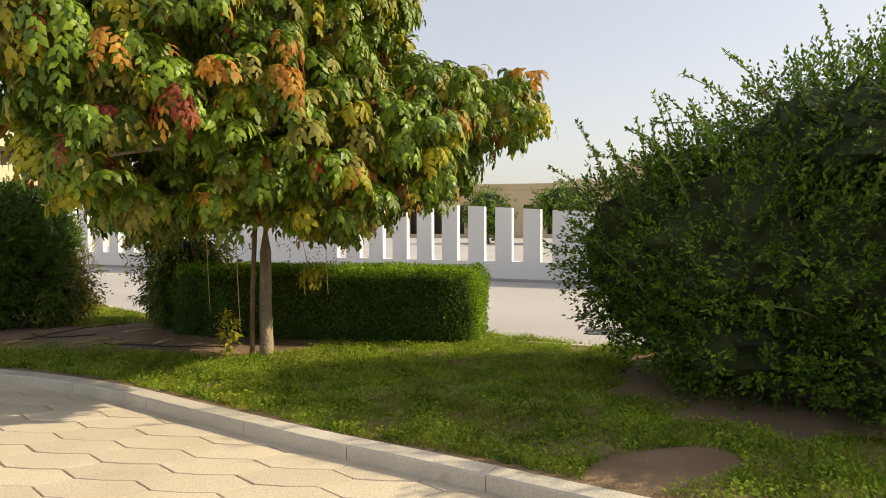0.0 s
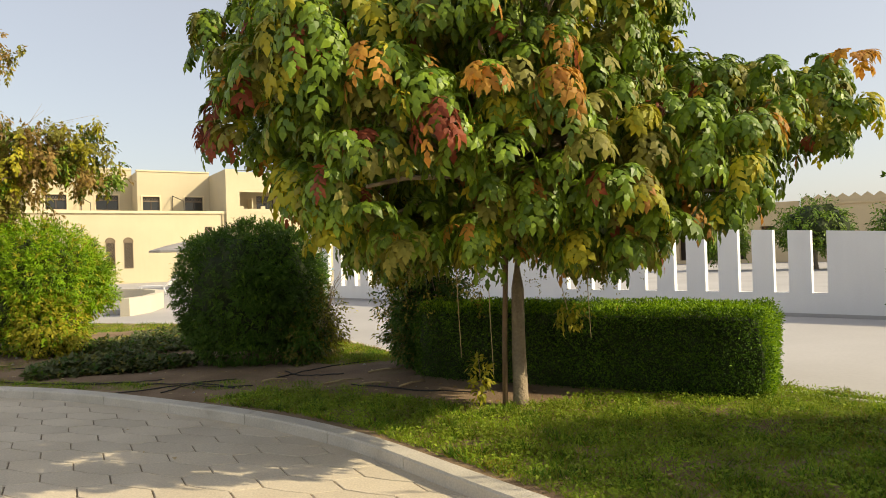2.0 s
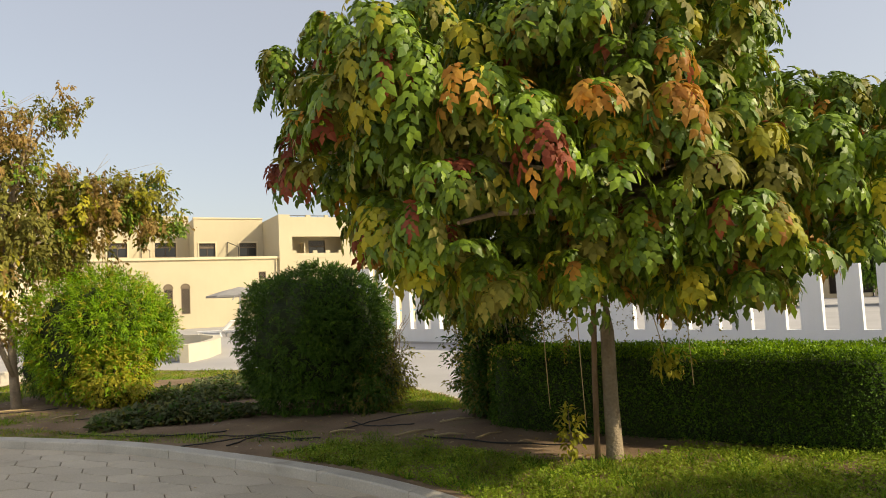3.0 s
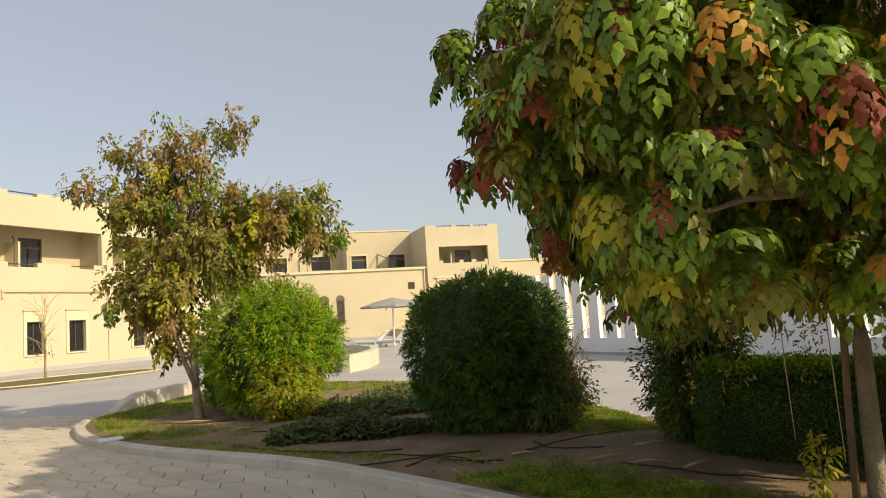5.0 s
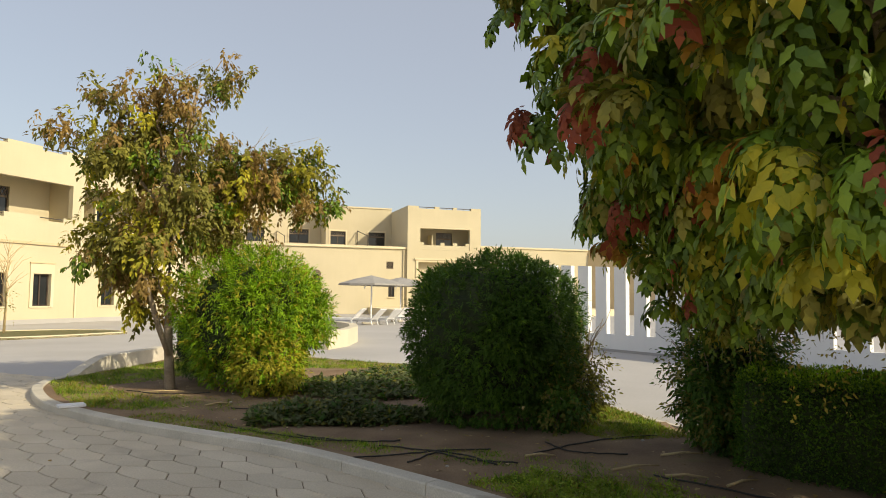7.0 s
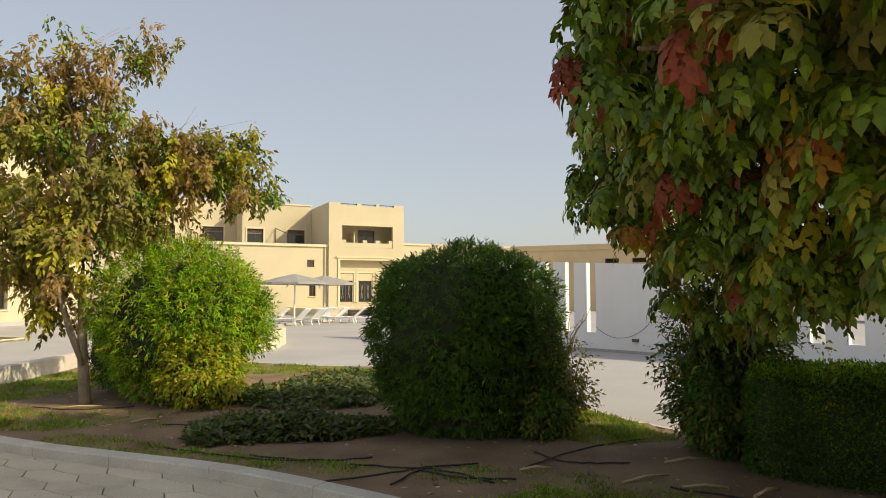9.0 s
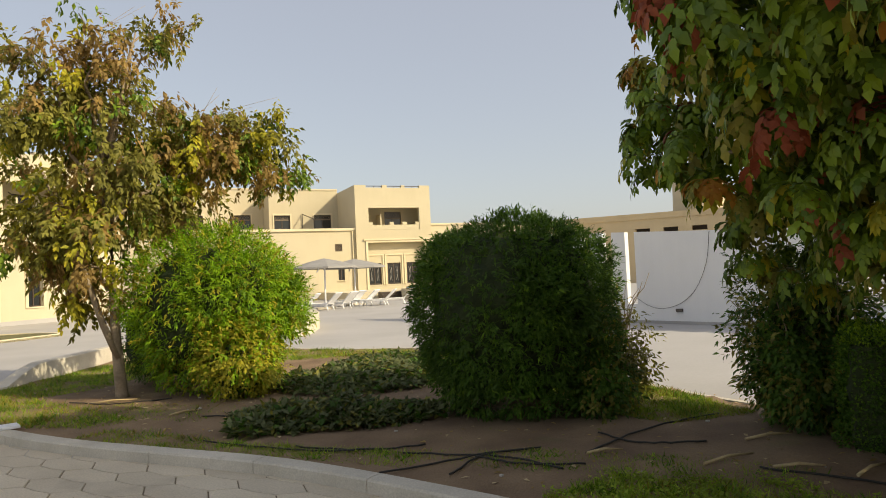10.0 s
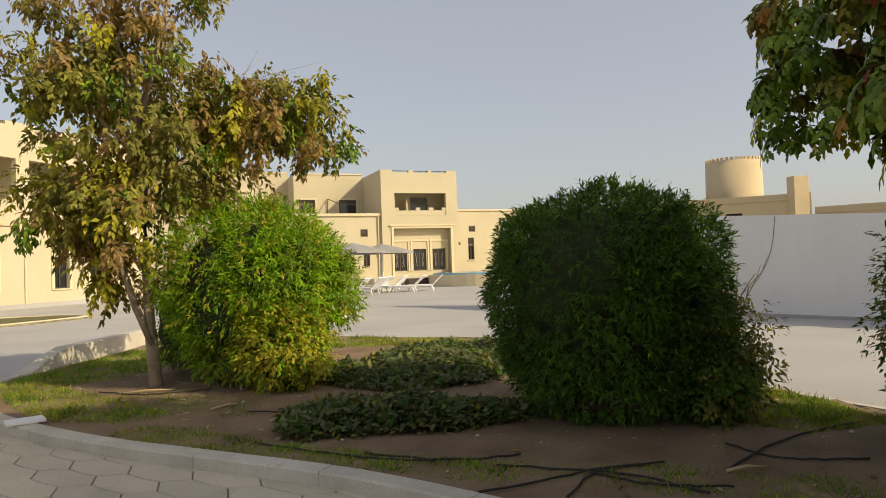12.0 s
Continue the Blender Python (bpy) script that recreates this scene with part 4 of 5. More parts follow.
# strings of yellow seed pods under the crown
sv, sf, sk, base = [], [], [], 0
for k in range(75):
    x, y = T1[0] + rng.uniform(-1.5, 1.0), T1[1] + rng.uniform(-0.9, 0.9)
    z0, n = rng.uniform(1.5, 2.0), 44
    if abs(x - T1[0]) < 0.2:
        continue
    ln = rng.uniform(0.25, 0.75)
    p = np.stack([x + rng.normal(size=n) * 0.018, y + rng.normal(size=n) * 0.018, z0 - rng.uniform(0, ln, n)], 1)
    v, f, _ = leaves(OVAL, p, rng.normal(size=(n, 3)) + np.array([0, 0, -0.6]), rng.normal(size=(n, 3)), rng.uniform(0.02, 0.04, n))
    sv.append(v), sf.append(f + base), sk.append(np.full(len(f), 0 if k % 3 else 1))
    base += len(v)
ob = new("seed_string", mesh_np("seed_string", np.concatenate(sv), np.concatenate(sf), [L_VINE, L_OLIVE], np.concatenate(sk)))
ob.parent = tree
tagged(ob, "hanging strings of yellow seed pods", kind="stuff")
for x, y, z0, z1 in ((4.62, 9.2, 1.5, 0.45), (4.35, 9.3, 1.6, 0.6), (5.5, 9.0, 1.5, 0.75)):
    bm = bmesh.new()
    tapered(bm, [(x, y, z0), (x + 0.01, y, (z0 + z1) / 2), (x + 0.03, y + 0.01, z1)], [0.004, 0.004, 0.003], 5)
    part("hanging_stem", bm, M_STRAW, tree)
stake = tagged(new("stake", mesh_of(tapered(bmesh.new(), [(4.86, 9.52, 0.0), (4.88, 9.52, 0.8), (4.94, 9.52, 2.0)], [0.028, 0.027, 0.025], 8), "stake", M_POST)), "thin weathered wooden stake beside the tree trunk", "stake")

# sapling with yellow leaves and hanging yellow clump
sapling = thing("sapling", Matrix.Translation((4.58, 9.42, 0.06)), "small sapling with bright yellow leaves", "sapling")
part("stem", tapered(bmesh.new(), [(0, 0, 0), (0.01, 0, 0.2), (0, 0.01, 0.5)], [0.008, 0.006, 0.003], 6), M_BARK, sapling)
foliage("leaves", rng, [(0, 0, 0.34, 0.05, 0.05, 0.19)], 34, OVAL, (0.05, 0.08), [L_YELLOW], [1.0], sapling, droop=0.3, per=5, spread=0.06)
clump = thing("hanging_spray", Matrix.Translation((5.40, 9.2, 0.97)), "yellow leaf spray hanging before the hedge", "leaf spray")
foliage("leaves", rng, [(0, 0, 0.0, 0.14, 0.08, 0.12)], 24, OVAL, (0.05, 0.08), [L_YELLOW], [1.0], clump, droop=0.8, per=5, spread=0.07)
part("stem", tapered(bmesh.new(), [(0, 0, 0), (-0.05, 0.1, 0.4), (-0.05, 0.1, 0.8)], [0.004, 0.004, 0.004], 5), M_STRAW, clump)

# the sparser rusty tree by the nose of the island
rng = np.random.default_rng(23)
tree2 = thing("tree", Matrix.Identity(4), "slender sparse tree with rusty and olive leaves near the kerb", "tree")
T2 = (-2.34, 16.3)
bm = bmesh.new()
tapered(bm, [(T2[0], T2[1], 0.0), (T2[0] - 0.02, T2[1], 0.15), (T2[0] - 0.07, T2[1], 0.8), (T2[0] - 0.09, T2[1], 1.5), (T2[0] - 0.1, T2[1], 2.4), (T2[0] - 0.05, T2[1], 3.6), (T2[0] + 0.3, T2[1], 5.0)],
        [0.10, 0.08, 0.065, 0.055, 0.045, 0.032, 0.01], 10)
part("trunk", bm, M_BARK, tree2)
bm = bmesh.new()
tapered(bm, [(T2[0] - 0.04, T2[1] - 0.03, 0.6), (T2[0] - 0.2, T2[1] - 0.08, 1.05), (T2[0] - 0.42, T2[1] - 0.12, 1.8), (T2[0] - 0.9, T2[1] - 0.2, 3.2)], [0.045, 0.045, 0.035, 0.012], 8)
part("trunk_fork", bm, M_BARK, tree2)
BLOBS2 = [(-2.5, 16.0, 3.4, 1.25, 1.1, 1.1), (-1.25, 16.3, 3.35, 0.8, 0.7, 0.65), (-0.95, 16.6, 3.65, 0.6, 0.6, 0.5), (-3.4, 15.7, 3.9, 0.65, 0.6, 0.55), (-2.7, 15.9, 4.5, 0.75, 0.7, 0.55), (-1.5, 16.5, 3.7, 0.85, 0.8, 0.7), (-0.6, 16.75, 3.75, 0.6, 0.6, 0.55), (-0.35, 16.85, 3.35, 0.45, 0.5, 0.35),
          (-2.7, 15.9, 2.3, 0.95, 0.9, 0.7), (-3.3, 15.7, 2.3, 0.55, 0.5, 0.75), (-2.85, 15.9, 1.5, 0.4, 0.4, 0.4), (-1.8, 16.3, 2.6, 0.7, 0.6, 0.5), (-2.2, 16.2, 4.9, 0.35, 0.3, 0.3), (-1.75, 16.3, 5.3, 0.24, 0.24, 0.3), (-1.9, 16.3, 5.7, 0.16, 0.16, 0.16),
          (-2.8, 16.0, 5.35, 0.14, 0.14, 0.16), (-4.0, 15.5, 4.15, 0.22, 0.22, 0.25), (-3.45, 15.7, 4.8, 0.3, 0.3, 0.28)]
BLOBS2 = [(b[0] - (0.12 if b[0] > -2 else 0.05), b[1] + (1.0 if b[0] > -2 else 0.5), *b[2:]) for b in BLOBS2]
for b in BLOBS2:
    bm = bmesh.new()
    limb(bm, (T2[0] - 0.15, T2[1], min(1.4 + 0.35 * b[2], b[2])), b[:3], 0.03, 0.007, rng, 0.25)
    part("limb", bm, M_BARK, tree2)
for k in range(14):
    a = np.array(BLOBS2[k % 6][:3])
    part("twig", tapered(bmesh.new(), [tuple(a), tuple(a + np.array([rng.uniform(-.3, .5), rng.uniform(-.2, .2), 0.5])), tuple(a + np.array([rng.uniform(-.5, .9), rng.uniform(-.3, .3), rng.uniform(0.6, 0.95)]))], [0.008, 0.004, 0.002], 5), M_BARK, tree2)
foliage("crown", rng, BLOBS2, 3300, OVAL, (0.075, 0.12), [L_OLIVE, L_GREEN, L_RUST, L_YELLOW], [0.38, 0.10, 0.34, 0.18], tree2, droop=0.65, per=11, spread=0.14, shell=0.4, clump=9, tight=0.12)


def round_bush(centre, radii, seed, count, mats, chances, label, shape=NARROW, size=(0.045, 0.075), up=0.12, spread=0.05, lumps=(0.16, 0.23), foot=1.0):
    """A clipped round shrub: stems, a solid shade-dark inside and leaf sprays all over it."""
    r = np.random.default_rng(seed)
    ob = thing("bush", Matrix.Identity(4), label, "bush")
    for k in range(9):
        a = r.uniform(0, math.tau)
        bm = bmesh.new()
        limb(bm, (centre[0] + 0.12 * math.cos(a), centre[1] + 0.12 * math.sin(a), 0.02), (centre[0] + 0.55 * radii[0] * math.cos(a), centre[1] + 0.55 * radii[1] * math.sin(a), centre[2]), 0.025, 0.01, r)
        part("stem", bm, M_BARK, ob)
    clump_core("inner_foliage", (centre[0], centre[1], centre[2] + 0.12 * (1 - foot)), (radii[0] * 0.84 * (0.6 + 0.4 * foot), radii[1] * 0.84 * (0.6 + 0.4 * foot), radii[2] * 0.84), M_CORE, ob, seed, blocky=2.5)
    blobs = [(*centre, *radii)]
    if foot < 1:
        rise = radii[2] * (1 - foot) * 0.6
        blobs = [(centre[0], centre[1], centre[2] + rise, radii[0], radii[1], radii[2] - rise), (centre[0], centre[1], centre[2] * 0.6, radii[0] * foot, radii[1] * foot, centre[2] * 0.6)]
    for k in range(26):
        d = rand_dirs(r, 1)[0]
        d[2] = abs(d[2]) if k % 3 else d[2]
        s = r.uniform(*lumps)
        blobs.append((*(np.array(centre) + d * np.array(radii) * 0.78), *(np.array(radii) * s)))
    foliage("foliage", r, blobs, count, shape, size, mats, chances, ob, droop=up, per=8, spread=spread, shell=0.86, face=0.6, lowest=0.1, blocky=2.5)
    return ob


round_bush((-1.22, 16.7, 1.14), (1.1, 1.08, 1.02), 31, 7400, [L_BRIGHT, L_HEDGE, L_YELLOW], [0.72, 0.14, 0.14], "rounded bright green shrub with yellowing lower leaves", size=(0.052, 0.092), up=0.25, spread=0.09, lumps=(0.26, 0.44), foot=0.74)
round_bush((2.5, 13.9, 1.06), (1.04, 1.04, 1.0), 37, 11000, [L_DARK, L_HEDGE], [0.9, 0.1], "rounded dark green clipped shrub in its own shade", size=(0.042, 0.075), up=0.2, spread=0.055, lumps=(0.2, 0.34), foot=0.88)
round_bush((-2.1, 17.6, 0.85), (0.7, 0.6, 0.75), 39, 1600, [L_DARK, L_HEDGE], [0.7, 0.3], "low dark shrub behind a bright green one")

# loose skirts of leggy twigs at the foot of the shrubs
for sx, sy, sz, rr, seed, mm in ((-0.75, 15.85, 0.55, 0.55, 41, [L_YELLOW, L_BRIGHT]), (3.45, 13.5, 0.6, 0.36, 43, [L_OLIVE, L_YELLOW]), (4.85, 12.45, 0.9, 0.62, 47, [L_DARK, L_OLIVE]), (4.75, 12.2, 0.5, 0.5, 59, [L_DARK, L_OLIVE]), (3.2, 13.2, 0.4, 0.28, 53, [L_DARK, L_OLIVE])):
    r = np.random.default_rng(seed)
    ob = thing("shrub", Matrix.Identity(4), "loose leggy shrub with thin twigs and small leaves", "shrub")
    for k in range(12):
        a = r.uniform(0, math.tau)
        bm = bmesh.new()
        limb(bm, (sx + 0.06 * math.cos(a), sy + 0.06 * math.sin(a), 0.02), (sx + rr * math.cos(a), sy + rr * math.sin(a), sz + r.uniform(-0.2, sz * 0.75)), 0.01, 0.004, r)
        part("stem", bm, M_BARK, ob)
    if rr > 0.45:
        clump_core("inner_foliage", (sx, sy, sz * 0.75), (rr * 0.6, rr * 0.6, sz * 0.62), M_CORE, ob, seed, 0.35, 4)
    foliage("foliage", r, [(sx, sy, sz, rr, rr, sz * 0.95)], 1700 if rr > 0.4 else 500, OVAL, (0.045, 0.075), mm, [0.72, 0.28], ob, droop=0.4, per=7, spread=0.1, shell=0.2)
# bare twigs beside the dark shrub
dead = thing("bare_twigs", Matrix.Identity(4), "bare dry twigs rising beside the dark shrub", "twigs")
r = np.random.default_rng(5)
for k in range(9):
    a = np.array([3.5, 13.6, 0.5])
    b = a + np.array([r.uniform(-0.1, 0.45), r.uniform(-0.2, 0.2), r.uniform(0.5, 1.0)])
    bm = bmesh.new()
    limb(bm, tuple(a), tuple(b), 0.008, 0.003, r, 0.08)
    part("twig", bm, M_BARK, dead)

# the clipped hedge
HEDGE_M = Matrix.Translation((6.13, 10.43, 0)) @ Matrix.Rotation(math.atan2(-0.69, 0.72), 4, "Z")
hedge = thing("hedge", HEDGE_M, "long clipped box hedge, its sunlit top and end made of brighter leaves", "hedge")
HX, HY, HZ = 1.97, 0.52, 0.93      # half length, half depth, height
rng = np.random.default_rng(61)


def hedge_radius(u, v, z):
    return 1 + 0.035 * noise.noise(Vector((u * 2.3, v * 2.3, z * 2.3))) + 0.02 * noise.noise(Vector((u * 7, v * 7, z * 7)))


bm = bmesh.new()
box(bm, (-HX + 0.07, -HY + 0.07, 0.05), (HX - 0.07, HY - 0.07, HZ - 0.07), 0.12)
bmesh.ops.subdivide_edges(bm, edges=bm.edges[:], cuts=6, use_grid_fill=True)
for v in bm.verts:
    v.co *= hedge_radius(*v.co)
# solid inside whose dark colour holds the shade behind the leaves
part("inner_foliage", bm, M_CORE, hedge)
n = 62000
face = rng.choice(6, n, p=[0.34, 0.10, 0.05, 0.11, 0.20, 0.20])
a, b = rng.uniform(-1, 1, n), rng.uniform(-1, 1, n)
pu = np.select([face == 0, face == 1, face == 2, face == 3], [a * HX, a * HX, -HX, HX], a * HX)
pv = np.select([face == 0, face == 1, face == 2, face == 3], [-HY, HY, b * HY, b * HY], b * HY)
pz = np.select([face >= 4], [np.full(n, HZ)], 0.08 + (HZ - 0.08) * (0.5 + 0.5 * np.where(face < 2, b, a)))
p = np.stack([pu, pv, pz], 1)
q = np.abs(p / np.array([HX, HY, HZ]))
p[:, :2] *= (1 - 0.06 * (q[:, 2:3] > 0.9) * rng.uniform(0, 1, (n, 1)))
corner = np.clip(np.abs(pu) - (HX - 0.3), 0, 0.3)
p[:, 1] *= 1 - 0.25 * (corner / 0.3) ** 2
p *= np.array([hedge_radius(*w) for w in p])[:, None]
nrm = np.stack([np.select([face == 2, face == 3], [-1.0, 1.0], 0.0), np.select([face == 0, face == 1], [-1.0, 1.0], 0.0), np.where(face >= 4, 1.0, 0.0)], 1)
p -= nrm * rng.uniform(-0.03, 0.09, (n, 1))
# sunlight put into the colour: top and one end get mostly brighter leaves
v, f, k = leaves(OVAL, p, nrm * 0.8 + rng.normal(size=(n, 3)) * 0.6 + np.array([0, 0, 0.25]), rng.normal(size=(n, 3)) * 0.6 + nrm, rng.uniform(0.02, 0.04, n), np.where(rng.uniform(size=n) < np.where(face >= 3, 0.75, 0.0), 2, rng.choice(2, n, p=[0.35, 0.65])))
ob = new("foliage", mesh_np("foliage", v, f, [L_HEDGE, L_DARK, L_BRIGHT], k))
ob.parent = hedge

# the tall loose shrub
rng = np.random.default_rng(71)
tall = thing("shrub", Matrix.Identity(4), "tall dense dark green shrub with long leafy shoots", "shrub")
# the lobe at (8.8, 3.8) is out of view, added to shade the lawn
BLOBS3 = [(8.25, 5.9, 1.2, 1.25, 1.3, 1.1), (7.8, 6.65, 1.25, 0.8, 0.8, 0.8), (8.7, 5.4, 2.1, 1.05, 1.05, 0.75), (8.0, 6.5, 0.75, 0.78, 0.88, 0.6), (9.6, 5.1, 2.0, 1.25, 1.35, 1.2), (8.25, 5.1, 1.05, 0.85, 0.85, 0.85), (9.2, 4.0, 1.6, 1.35, 1.25, 1.3), (8.1, 6.4, 1.9, 0.45, 0.5, 0.4), (8.8, 3.8, 1.2, 1.1, 1.1, 1.15), (8.1, 5.7, 0.5, 1.15, 1.1, 0.5), (8.3, 4.4, 0.5, 0.9, 0.9, 0.5)]
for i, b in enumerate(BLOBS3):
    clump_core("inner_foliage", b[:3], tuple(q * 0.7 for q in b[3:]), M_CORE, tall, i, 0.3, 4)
foliage("foliage", rng, BLOBS3, 13500, OVAL, (0.036, 0.062), [L_DARK, L_HEDGE, L_GREEN], [0.55, 0.3, 0.15], tall, droop=-0.25, per=9, spread=0.12, shell=0.62)
sv, sf, base = [], [], 0
for k in range(125):
    b = BLOBS3[k % len(BLOBS3)]
    d = rand_dirs(rng, 1)[0]
    d[2] = abs(d[2]) + 0.2
    d /= np.linalg.norm(d)
    a = np.array(b[:3]) + d * np.array(b[3:]) * 0.85
    ln = rng.uniform(0.35, 0.8)
    tip = a + unit(d * 1.2 + np.array([0, 0, 0.2]) + rng.normal(size=3) * 0.25) * ln
    part("shoot", tapered(bmesh.new(), [tuple(a), tuple((a + tip) / 2 + np.array([0, 0, 0.06])), tuple(tip)], [0.008, 0.006, 0.003], 5), M_BARK, tall)
    m = 60
    t = rng.uniform(0, 1, m)[:, None]
    pp = a + (tip - a) * t + np.array([0, 0, 0.24]) * t * (1 - t)
    v, f, _ = leaves(OVAL, pp, rng.normal(size=(m, 3)) + (tip - a) / ln * 1.1, rng.normal(size=(m, 3)), rng.uniform(0.035, 0.06, m))
    sv.append(v), sf.append(f + base)
    base += len(v)
ob = new("shoot_leaves", mesh_np("shoot_leaves", np.concatenate(sv), np.concatenate(sf), [L_HEDGE]))
ob.parent = tall

# ground cover
for centre, radii, seed, n in (((0.85, 16.3), (1.3, 1.05), 81, 6200), ((0.5, 13.8), (1.12, 0.62), 83, 4600), ((1.6, 17.7), (1.4, 1.0), 85, 3600)):
    r = np.random.default_rng(seed)
    ang, rad = r.uniform(0, math.tau, n), np.sqrt(r.uniform(0, 1, n))
    x = centre[0] + radii[0] * rad * np.cos(ang) * (1 + 0.12 * np.sin(3 * ang + seed))
    y = centre[1] + radii[1] * rad * np.sin(ang) * (1 + 0.12 * np.sin(2 * ang + seed))
    h = np.array([0.16 + 0.10 * noise.noise(Vector((q * 2.1, w * 2.1, seed))) for q, w in zip(x, y)]) * np.sqrt(1.05 - rad ** 2)
    z = 0.09 + h * r.uniform(0.2, 1.25, n)
    v, f, k = leaves(OVAL, np.stack([x, y, z], 1), r.normal(size=(n, 3)) * np.array([1, 1, 0.45]) + np.array([0, 0, 0.15]), r.normal(size=(n, 3)) * 0.4 + np.array([0, 0, 1]), r.uniform(0.07, 0.125, n), r.choice(3, n, p=[0.66, 0.2, 0.14]))
    tagged(new("ground_cover", mesh_np("ground_cover", v, f, [L_COVER, L_DARK, L_OLIVE], k)), "low mat of dull green ground cover on soil", "ground cover", kind="stuff")

# lawn
rng = np.random.default_rng(91)
LAWNS = [([(7.2, 1.5), (5.6, 4.5), (4.9, 5.9), (4.55, 6.6), (4.1, 7.7), (3.5, 9.1), (2.7, 10.2), (2.0, 10.95), (2.6, 11.3), (3.6, 10.9), (4.4, 9.7), (5.2, 9.45), (5.9, 9.75), (6.85, 9.0), (7.8, 9.35), (8.6, 7.7), (9.5, 6.8), (8.2, 6.0), (7.4, 5.2), (8.2, 2.0)], 110000, 0.07),
         ([(3.3, 13.2), (3.6, 12.6), (4.6, 12.9), (4.2, 14.6), (3.5, 16.5), (3.0, 15.0)], 14000, 0.07),
         ([(-4.6, 17.0), (-3.8, 15.7), (-2.9, 14.6), (-2.0, 14.2), (-1.6, 14.6), (-2.6, 15.6), (-3.6, 16.6), (-2.8, 17.6), (-2.6, 20.5), (-4.2, 20.5)], 13000, 0.08),
         ([(-1.5, 19.6), (0.2, 19.3), (2.2, 18.9), (3.0, 18.0), (2.6, 19.6), (0.4, 20.8), (-2.0, 22.2)], 9000, 0.08),
         ([(1.2, 11.9), (-0.8, 13.05), (-2.0, 13.7), (-1.6, 14.1), (0.0, 13.0), (1.5, 12.2)], 4500, 0.06),
         ([(3.0, 11.0), (1.5, 11.9), (1.2, 12.4), (2.4, 12.1), (3.4, 11.6), (4.0, 11.0)], 2600, 0.05),
         ([(-0.9, 14.2), (-2.2, 15.0), (-2.8, 16.0), (-1.8, 15.6), (-0.6, 15.0)], 1500, 0.05)]


def bare_soil(x, y):
    """Worn patches: under the tall shrub and by the kerb."""
    w = 0.25 * noise.noise(Vector((x * 2, y * 2, 17)))
    return math.hypot((x - 8.4) / 1.5, (y - 5.6) / 1.5) < 1 + w or math.hypot((x - 5.85) / 0.5, (y - 4.88) / 0.3) < 1 + w


for poly, n, tall_ in LAWNS:
    xs, ys = [q[0] for q in poly], [q[1] for q in poly]
    pts = []
    while len(pts) < n:
        x, y = rng.uniform(min(xs), max(xs)), rng.uniform(min(ys), max(ys))
        if in_poly(x, y, poly) and not bare_soil(x, y) and noise.noise(Vector((x * 1.3, y * 1.3, 3))) > -0.42 + 0.25 * rng.uniform(-1, 1):
            pts.append((x, y, soil_height(x, y) - 0.01))
    p = np.array(pts)
    rough = np.array([(noise.noise(Vector((x * 0.9, y * 0.9, 5))), noise.noise(Vector((x * 3.4, y * 3.4, 6)))) for x, y, _ in pts])
    dice = rng.uniform(size=n)
    kinds = np.where(dice < np.where(rough[:, 0] > 0.1, 0.34, 0.09), 1, np.where(dice > np.where(rough[:, 1] > 0.12, 0.45, 0.9), 2, 0))
    lean = rng.normal(size=(n, 3)) * np.array([0.75, 0.75, 0.15]) + np.array([0, 0, 0.8])
    v, f, k_ = leaves((BLADE[0] * np.array([1.6, 1, 1]), BLADE[1]), p, lean, rng.normal(size=(n, 3)), rng.uniform(0.4, 1.25, n) * tall_ * (1 + 0.7 * rough[:, 1]), kinds)
    tagged(new("grass", mesh_np("grass", v, f, [L_GRASS, L_VINE, L_HEDGE], k_)), "rough green lawn of uneven blades and clover", "grass", kind="stuff")

poly = LAWNS[0][0]
xs, ys = [q[0] for q in poly], [q[1] for q in poly]
pts = []
while len(pts) < 42000:
    x, y = rng.uniform(min(xs), max(xs)), rng.uniform(min(ys), max(ys))
    if in_poly(x, y, poly) and not bare_soil(x, y) and noise.noise(Vector((x * 2.6, y * 2.6, 8))) > -0.15 + 0.3 * rng.uniform(-1, 1):
        pts.append((x, y, soil_height(x, y) + rng.uniform(0.0, 0.07)))
p = np.array(pts)
n = len(p)
v, f, _ = leaves(OVAL, p, rng.normal(size=(n, 3)) * np.array([1, 1, 0.5]), rng.normal(size=(n, 3)) * 0.5 + np.array([0, 0, 1]), rng.uniform(0.018, 0.042, n))
tagged(new("clover", mesh_np("clover", v, f, [L_GRASS])), "low broad-leaved weeds in the lawn", "grass", kind="stuff")

